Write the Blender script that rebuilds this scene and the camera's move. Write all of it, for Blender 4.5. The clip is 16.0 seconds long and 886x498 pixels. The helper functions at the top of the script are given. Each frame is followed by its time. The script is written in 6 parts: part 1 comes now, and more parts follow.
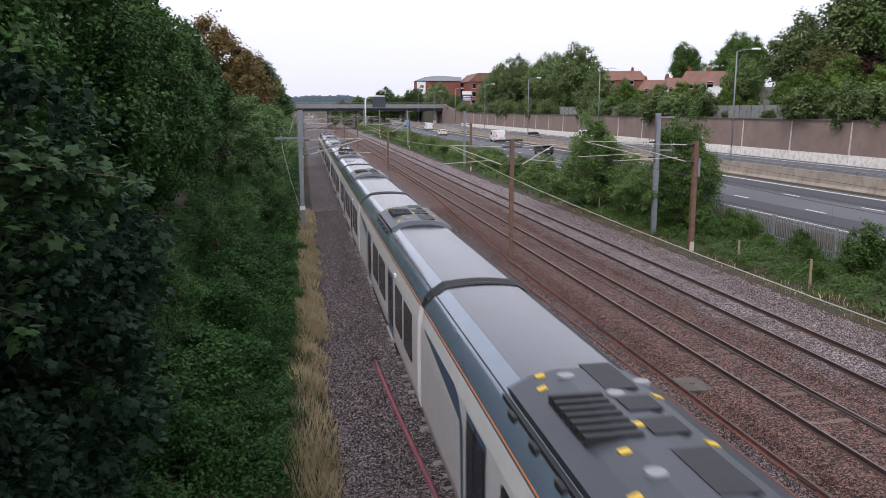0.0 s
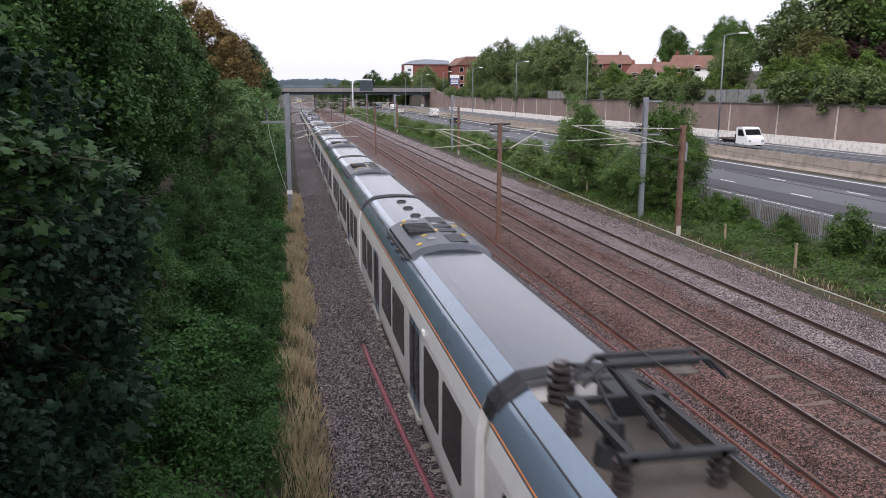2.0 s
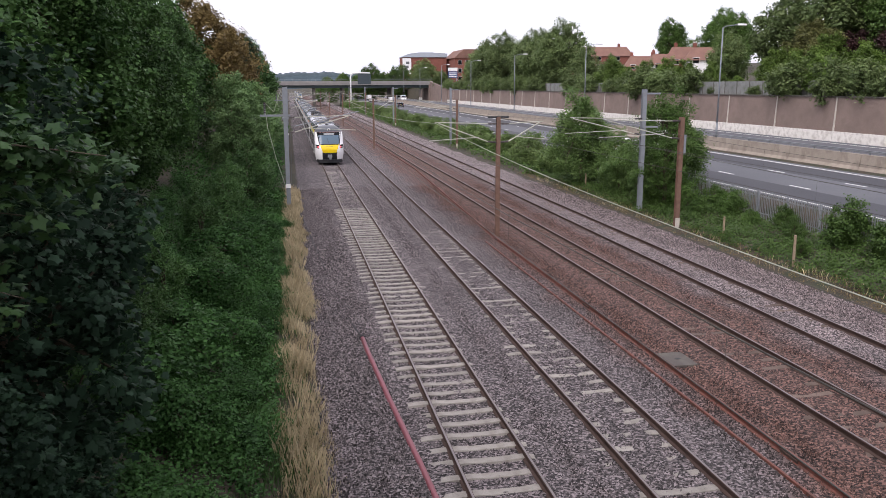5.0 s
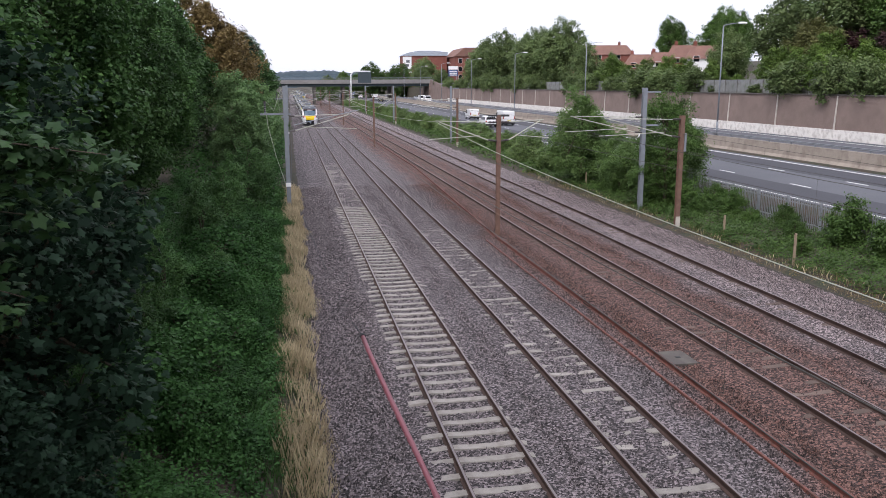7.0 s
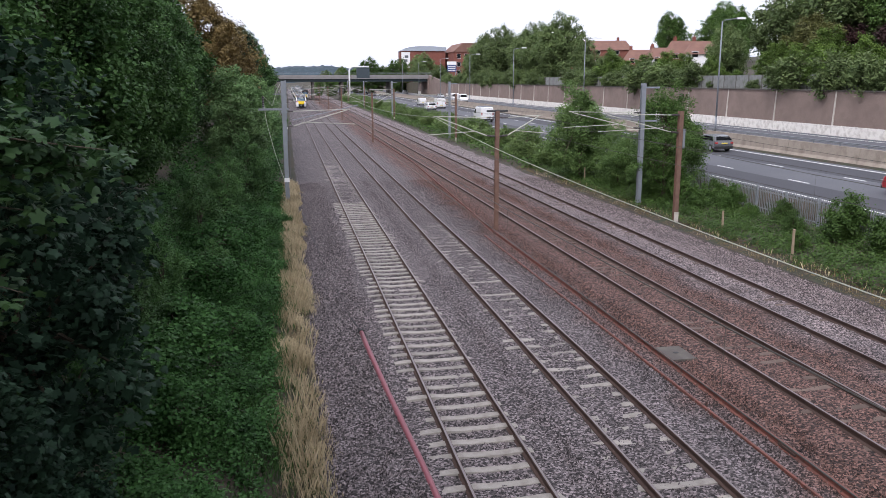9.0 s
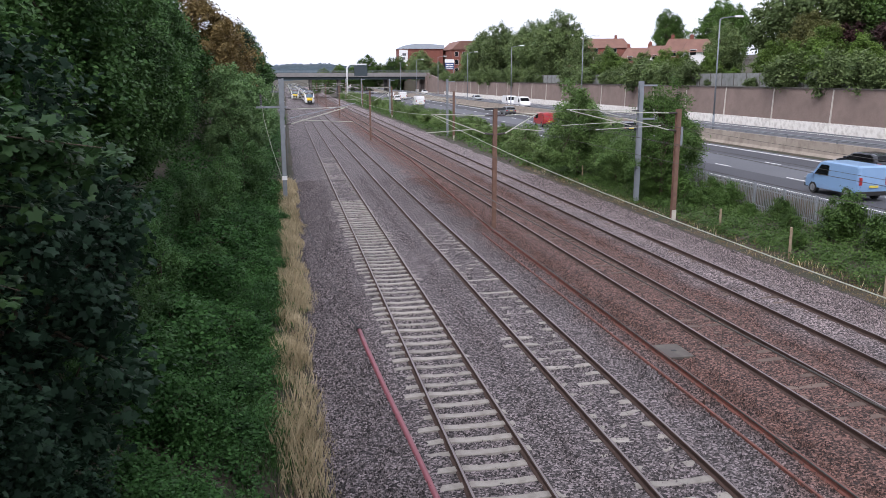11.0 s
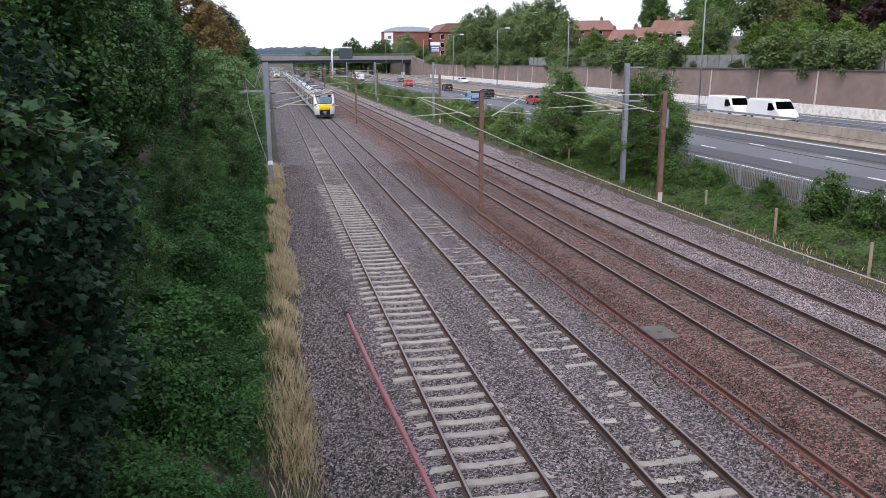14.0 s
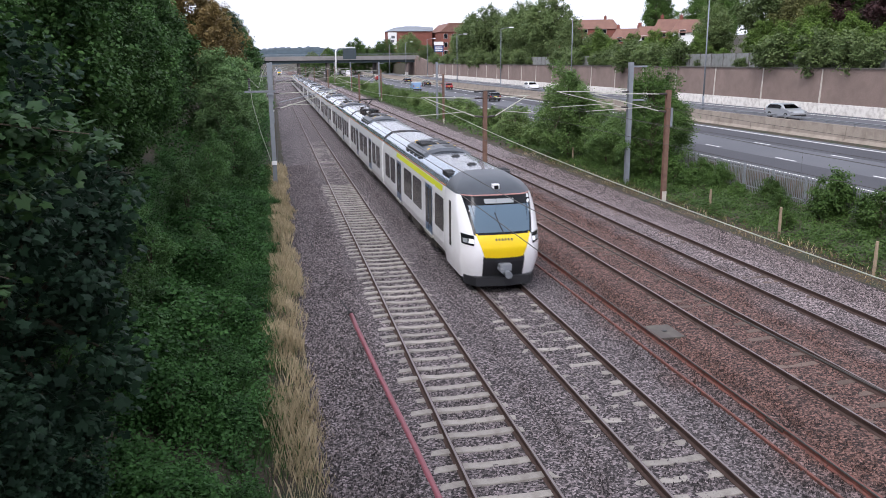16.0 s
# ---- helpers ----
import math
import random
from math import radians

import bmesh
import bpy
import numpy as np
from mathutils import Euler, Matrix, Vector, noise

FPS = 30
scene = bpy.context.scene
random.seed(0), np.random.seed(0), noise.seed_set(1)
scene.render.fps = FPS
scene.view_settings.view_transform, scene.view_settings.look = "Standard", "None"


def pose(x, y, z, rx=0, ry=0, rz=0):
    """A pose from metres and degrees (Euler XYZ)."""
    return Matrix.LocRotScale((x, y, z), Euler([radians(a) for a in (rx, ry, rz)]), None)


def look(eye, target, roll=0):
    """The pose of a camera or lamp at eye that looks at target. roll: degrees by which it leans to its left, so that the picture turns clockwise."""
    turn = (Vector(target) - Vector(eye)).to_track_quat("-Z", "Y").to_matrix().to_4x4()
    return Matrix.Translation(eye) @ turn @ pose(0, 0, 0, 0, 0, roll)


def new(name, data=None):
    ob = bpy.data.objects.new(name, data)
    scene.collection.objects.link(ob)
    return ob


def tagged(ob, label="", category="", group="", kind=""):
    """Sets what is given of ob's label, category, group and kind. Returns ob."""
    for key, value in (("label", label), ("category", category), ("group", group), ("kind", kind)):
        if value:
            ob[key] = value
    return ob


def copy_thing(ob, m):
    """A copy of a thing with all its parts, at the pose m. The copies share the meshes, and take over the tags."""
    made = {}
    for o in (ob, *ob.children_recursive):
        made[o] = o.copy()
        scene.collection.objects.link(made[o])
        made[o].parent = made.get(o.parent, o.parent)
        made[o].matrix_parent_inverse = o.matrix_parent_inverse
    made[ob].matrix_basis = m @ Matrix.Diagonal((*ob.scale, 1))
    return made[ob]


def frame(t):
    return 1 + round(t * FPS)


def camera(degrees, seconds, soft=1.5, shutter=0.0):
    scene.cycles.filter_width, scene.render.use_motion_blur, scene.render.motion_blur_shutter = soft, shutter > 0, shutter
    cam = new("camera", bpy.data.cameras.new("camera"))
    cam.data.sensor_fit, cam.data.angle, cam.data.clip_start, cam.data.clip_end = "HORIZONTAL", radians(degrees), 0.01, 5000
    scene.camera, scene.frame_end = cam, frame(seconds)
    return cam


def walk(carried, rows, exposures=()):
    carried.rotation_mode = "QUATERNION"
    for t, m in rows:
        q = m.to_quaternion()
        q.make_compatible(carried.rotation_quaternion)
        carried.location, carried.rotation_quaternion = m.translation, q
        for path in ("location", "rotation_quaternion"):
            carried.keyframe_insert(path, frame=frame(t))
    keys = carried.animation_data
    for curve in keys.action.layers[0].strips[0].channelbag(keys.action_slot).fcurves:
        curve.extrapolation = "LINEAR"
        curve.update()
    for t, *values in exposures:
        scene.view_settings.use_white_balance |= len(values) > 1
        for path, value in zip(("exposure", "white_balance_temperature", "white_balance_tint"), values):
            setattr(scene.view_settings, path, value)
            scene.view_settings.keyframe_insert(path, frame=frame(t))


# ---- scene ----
# ---------------- camera ----------------
cam = camera(58.0, 16.0, soft=0.9, shutter=0.1)
EYE = (0.0, 0.0, 7.55)
TURNS = [
    (0.0, -9.81, -9.92, 0.10), (0.5, -10.62, -10.81, 0.03), (1.0, -10.37, -10.62, 0.07), (1.5, -10.53, -10.87, 0.03),
    (2.0, -10.68, -11.05, 0.0), (2.5, -11.11, -11.64, -0.06), (3.0, -11.30, -11.93, -0.02), (3.5, -11.15, -11.85, 0.06),
    (4.0, -10.76, -11.51, 0.20), (6.5, -10.88, -11.62, 0.21), (7.0, -10.78, -11.64, 0.23), (7.5, -10.67, -11.65, 0.22),
    (8.0, -10.86, -11.89, 0.16), (8.5, -10.86, -11.95, 0.16), (9.0, -10.88, -11.96, 0.18), (11.5, -11.07, -12.15, 0.14),
    (12.0, -11.10, -12.18, 0.13), (12.5, -11.22, -12.23, 0.13), (13.0, -11.65, -12.69, 0.12), (13.5, -12.01, -13.26, 0.32),
    (14.0, -12.03, -13.28, 0.42), (14.5, -11.94, -13.18, 0.56), (15.0, -11.93, -13.06, 0.59), (15.5, -11.93, -13.19, 0.59),
    (16.0, -11.78, -13.30, 0.61)]
walk(cam, [(t, pose(*EYE, 90 + pitch, roll, yaw)) for t, yaw, pitch, roll in TURNS],
     exposures=[(0.0, -0.50, 6440, 16.5), (2.5, -0.34, 6520, 17), (3.5, -0.30, 6800, 20), (4.2, -0.30, 6760, 19.5), (6.3, -0.31, 6360, 16.6), (16.0, -0.17, 6220, 15.8)])

# ---------------- world and sun: bright overcast ----------------
world = bpy.data.worlds.new("overcast")
scene.world = world
world.use_nodes = True
wn, wl = world.node_tree.nodes, world.node_tree.links
sky = wn.new("ShaderNodeTexSky")
sky.sky_type, sky.sun_disc = "NISHITA", False
sky.sun_elevation, sky.sun_rotation = radians(49), radians(217)
sky.air_density, sky.dust_density, sky.ozone_density = 1.0, 4.0, 0.6
grey = wn.new("ShaderNodeHueSaturation")
grey.inputs["Saturation"].default_value = 0.22
veil = wn.new("ShaderNodeMix")
veil.data_type = "RGBA"
veil.inputs[0].default_value = 0.6
veil.inputs[7].default_value = (9.5, 9.9, 11.0, 1)
wl.new(sky.outputs[0], grey.inputs["Color"])
wl.new(grey.outputs[0], veil.inputs[6])
wl.new(veil.outputs[2], wn["Background"].inputs[0])
wn["Background"].inputs[1].default_value = 0.2

sun = new("sun", bpy.data.lights.new("sun", "SUN"))
sun.data.energy, sun.data.angle, sun.data.color = 2.2, radians(24), (1.0, 0.97, 0.94)
sun.matrix_world = look((0, 0, 50), (26, 34, 0))


# ---------------- materials ----------------
def mat(name, color, rough=0.7, metal=0.0, vary=0.25, scale=3.0, fine=40.0, bump=0.15, dist=0.01, tint=None, tint_amount=0.35, coat=0.0, island=0.0):
    """Principled surface whose colour wanders at two scales, with a fine relief."""
    m = bpy.data.materials.new(name)
    m.use_nodes = True
    n, l = m.node_tree.nodes, m.node_tree.links
    b = n["Principled BSDF"]
    b.inputs["Roughness"].default_value, b.inputs["Metallic"].default_value = rough, metal
    b.inputs["Coat Weight"].default_value = coat
    co = n.new("ShaderNodeTexCoord")
    big, small = n.new("ShaderNodeTexNoise"), n.new("ShaderNodeTexNoise")
    big.inputs["Scale"].default_value, big.inputs["Detail"].default_value = scale, 5
    small.inputs["Scale"].default_value, small.inputs["Detail"].default_value = fine, 4
    geo = n.new("ShaderNodeNewGeometry")
    for x in (big, small):
        l.new(co.outputs["Object"], x.inputs["Vector"])
    dark, light = [c * (1 - vary) for c in color], [min(1, c * (1 + vary)) for c in color]
    a = n.new("ShaderNodeMix")
    a.data_type = "RGBA"
    a.inputs[6].default_value, a.inputs[7].default_value = (*dark, 1), (*light, 1)
    add = n.new("ShaderNodeMath")
    add.operation = "MULTIPLY_ADD"
    add.inputs[1].default_value, add.inputs[2].default_value = 0.5, 0.0
    l.new(small.outputs["Fac"], add.inputs[0])
    half = n.new("ShaderNodeMath")
    half.operation = "MULTIPLY_ADD"
    half.inputs[1].default_value = 0.5
    l.new(big.outputs["Fac"], half.inputs[0])
    l.new(add.outputs[0], half.inputs[2])
    stretch = n.new("ShaderNodeMapRange")
    stretch.inputs[1].default_value, stretch.inputs[2].default_value = 0.3, 0.7
    l.new(half.outputs[0], stretch.inputs[0])
    l.new(stretch.outputs[0], a.inputs[0])
    out = a.outputs[2]
    if tint:
        t = n.new("ShaderNodeMix")
        t.data_type = "RGBA"
        t.inputs[7].default_value = (*tint, 1)
        ramp = n.new("ShaderNodeMapRange")
        ramp.inputs[1].default_value, ramp.inputs[2].default_value, ramp.inputs[4].default_value = 0.45, 0.7, tint_amount
        other = n.new("ShaderNodeTexNoise")
        other.inputs["Scale"].default_value, other.inputs["Detail"].default_value = scale * 2.3, 6
        l.new(co.outputs["Object"], other.inputs["Vector"])
        l.new(other.outputs["Fac"], ramp.inputs[0])
        l.new(ramp.outputs[0], t.inputs[0])
        l.new(out, t.inputs[6])
        out = t.outputs[2]
    if island:
        hs = n.new("ShaderNodeHueSaturation")
        mr = n.new("ShaderNodeMapRange")
        mr.inputs[3].default_value, mr.inputs[4].default_value = 1 - island, 1 + island
        info = n.new("ShaderNodeObjectInfo")
        ad = n.new("ShaderNodeMath")
        ad.operation = "ADD"
        fr = n.new("ShaderNodeMath")
        fr.operation = "FRACT"
        l.new(geo.outputs["Random Per Island"], ad.inputs[0])
        l.new(info.outputs["Random"], ad.inputs[1])
        l.new(ad.outputs[0], fr.inputs[0])
        l.new(fr.outputs[0], mr.inputs[0])
        l.new(mr.outputs[0], hs.inputs["Value"])
        l.new(out, hs.inputs["Color"])
        out = hs.outputs[0]
    l.new(out, b.inputs["Base Color"])
    if bump:
        bp = n.new("ShaderNodeBump")
        bp.inputs["Strength"].default_value, bp.inputs["Distance"].default_value = bump, dist
        l.new(small.outputs["Fac"], bp.inputs["Height"])
        l.new(bp.outputs[0], b.inputs["Normal"])
    return m


def leaf_mat(name, color, light, spread=0.45, through_light=0.25, gloss=0.2):
    """Leaves: each one its own shade between two greens, slightly glossy, letting some light through."""
    m = bpy.data.materials.new(name)
    m.use_nodes = True
    n, l = m.node_tree.nodes, m.node_tree.links
    b = n["Principled BSDF"]
    b.inputs["Roughness"].default_value = 0.5
    b.inputs["Specular IOR Level"].default_value = gloss
    geo, info, co = n.new("ShaderNodeNewGeometry"), n.new("ShaderNodeObjectInfo"), n.new("ShaderNodeTexCoord")
    noise_ = n.new("ShaderNodeTexNoise")
    noise_.inputs["Scale"].default_value, noise_.inputs["Detail"].default_value = 0.7, 3
    l.new(co.outputs["Object"], noise_.inputs["Vector"])
    mix = n.new("ShaderNodeMix")
    mix.data_type = "RGBA"
    mix.inputs[6].default_value, mix.inputs[7].default_value = (*color, 1), (*light, 1)
    av = n.new("ShaderNodeMath")
    av.operation = "MULTIPLY_ADD"
    av.inputs[1].default_value = 0.5
    rg = n.new("ShaderNodeMapRange")
    rg.inputs[1].default_value, rg.inputs[2].default_value, rg.inputs[4].default_value = 0.35, 0.65, 0.5
    l.new(noise_.outputs["Fac"], rg.inputs[0])
    l.new(geo.outputs["Random Per Island"], av.inputs[0])
    l.new(rg.outputs[0], av.inputs[2])
    l.new(av.outputs[0], mix.inputs[0])
    hs = n.new("ShaderNodeHueSaturation")
    mr = n.new("ShaderNodeMapRange")
    mr.inputs[3].default_value, mr.inputs[4].default_value = 1 - spread * 0.5, 1 + spread * 0.5
    l.new(info.outputs["Random"], mr.inputs[0])
    l.new(mr.outputs[0], hs.inputs["Value"])
    l.new(mix.outputs[2], hs.inputs["Color"])
    l.new(hs.outputs[0], b.inputs["Base Color"])
    tr = n.new("ShaderNodeBsdfTranslucent")
    l.new(hs.outputs[0], tr.inputs["Color"])
    ms = n.new("ShaderNodeMixShader")
    ms.inputs[0].default_value = through_light
    l.new(b.outputs[0], ms.inputs[1])
    l.new(tr.outputs[0], ms.inputs[2])
    l.new(ms.outputs[0], n["Material Output"].inputs["Surface"])
    return m


def stone_mat(name, a, b_, size, rust=None, rust_mid=(11.3, 15.0)):
    """Crushed stone: every stone its own shade and tilt; between two lines along the track it is rust-stained."""
    m = bpy.data.materials.new(name)
    m.use_nodes = True
    n, l = m.node_tree.nodes, m.node_tree.links
    b = n["Principled BSDF"]
    b.inputs["Roughness"].default_value = 0.92
    co = n.new("ShaderNodeTexCoord")
    v = n.new("ShaderNodeTexVoronoi")
    v.inputs["Scale"].default_value = 1 / size
    v.inputs["Randomness"].default_value = 1
    l.new(co.outputs["Object"], v.inputs["Vector"])
    bw = n.new("ShaderNodeSeparateColor")
    l.new(v.outputs["Color"], bw.inputs[0])
    mix = n.new("ShaderNodeMix")
    mix.data_type = "RGBA"
    mix.inputs[6].default_value, mix.inputs[7].default_value = (*a, 1), (*b_, 1)
    pw = n.new("ShaderNodeMath")
    pw.operation = "POWER"
    pw.inputs[1].default_value = 2.2
    l.new(bw.outputs[0], pw.inputs[0])
    l.new(pw.outputs[0], mix.inputs[0])
    out = mix.outputs[2]
    patch = n.new("ShaderNodeTexNoise")
    patch.inputs["Scale"].default_value, patch.inputs["Detail"].default_value = 0.45, 7
    l.new(co.outputs["Object"], patch.inputs["Vector"])
    if rust:
        sep = n.new("ShaderNodeSeparateXYZ")
        l.new(co.outputs["Object"], sep.inputs[0])
        wob = n.new("ShaderNodeMath")
        wob.operation = "MULTIPLY_ADD"
        wob.inputs[1].default_value = 3.0
        l.new(patch.outputs["Fac"], wob.inputs[0])
        l.new(sep.outputs[0], wob.inputs[2])
        up, down = n.new("ShaderNodeMapRange"), n.new("ShaderNodeMapRange")
        up.inputs[1].default_value, up.inputs[2].default_value = rust_mid[0] - 0.6 + 1.5, rust_mid[0] + 0.9 + 1.5
        down.inputs[1].default_value, down.inputs[2].default_value = rust_mid[1] + 0.8 + 1.5, rust_mid[1] - 0.6 + 1.5
        both = n.new("ShaderNodeMath")
        both.operation = "MULTIPLY"
        for r, k in ((up, 0), (down, 1)):
            l.new(wob.outputs[0], r.inputs[0])
            l.new(r.outputs[0], both.inputs[k])
        base = n.new("ShaderNodeMath")
        base.operation = "MULTIPLY_ADD"
        base.inputs[1].default_value, base.inputs[2].default_value = 0.78, 0.2
        l.new(both.outputs[0], base.inputs[0])
        rm = n.new("ShaderNodeMix")
        rm.data_type, rm.blend_type = "RGBA", "MULTIPLY"
        rm.inputs[7].default_value = (*rust, 1)
        l.new(base.outputs[0], rm.inputs[0])
        l.new(out, rm.inputs[6])
        out = rm.outputs[2]
        pale, pm = n.new("ShaderNodeMapRange"), n.new("ShaderNodeMix")
        pale.inputs[1].default_value, pale.inputs[2].default_value = 16.9, 18.0
        l.new(wob.outputs[0], pale.inputs[0])
        pm.data_type, pm.blend_type, pm.clamp_result = "RGBA", "MULTIPLY", False
        pm.inputs[7].default_value = (1.45, 1.38, 1.34, 1)
        l.new(pale.outputs[0], pm.inputs[0])
        l.new(out, pm.inputs[6])
        out = pm.outputs[2]
    hs = n.new("ShaderNodeHueSaturation")
    mr = n.new("ShaderNodeMapRange")
    mr.inputs[1].default_value, mr.inputs[2].default_value, mr.inputs[3].default_value, mr.inputs[4].default_value = 0.3, 0.7, 0.88, 1.12
    l.new(patch.outputs["Fac"], mr.inputs[0])
    l.new(mr.outputs[0], hs.inputs["Value"])
    l.new(out, hs.inputs["Color"])
    l.new(hs.outputs[0], b.inputs["Base Color"])
    bp = n.new("ShaderNodeBump")
    bp.inputs["Strength"].default_value, bp.inputs["Distance"].default_value, bp.invert = 1.0, size * 0.9, True
    l.new(v.outputs["Distance"], bp.inputs["Height"])
    l.new(bp.outputs[0], b.inputs["Normal"])
    return m


def glass_mat(name, color, rough=0.05):
    """Dark tinted glazing seen from outside."""
    m = bpy.data.materials.new(name)
    m.use_nodes = True
    b = m.node_tree.nodes["Principled BSDF"]
    b.inputs["Base Color"].default_value = (*color, 1)
    b.inputs["Roughness"].default_value = rough
    b.inputs["Specular IOR Level"].default_value = 0.2
    return m


def lamp_mat(name, color, strength):
    m = bpy.data.materials.new(name)
    m.use_nodes = True
    b = m.node_tree.nodes["Principled BSDF"]
    b.inputs["Base Color"].default_value = (*color, 1)
    b.inputs["Emission Color"].default_value = (*color, 1)
    b.inputs["Emission Strength"].default_value = strength
    return m


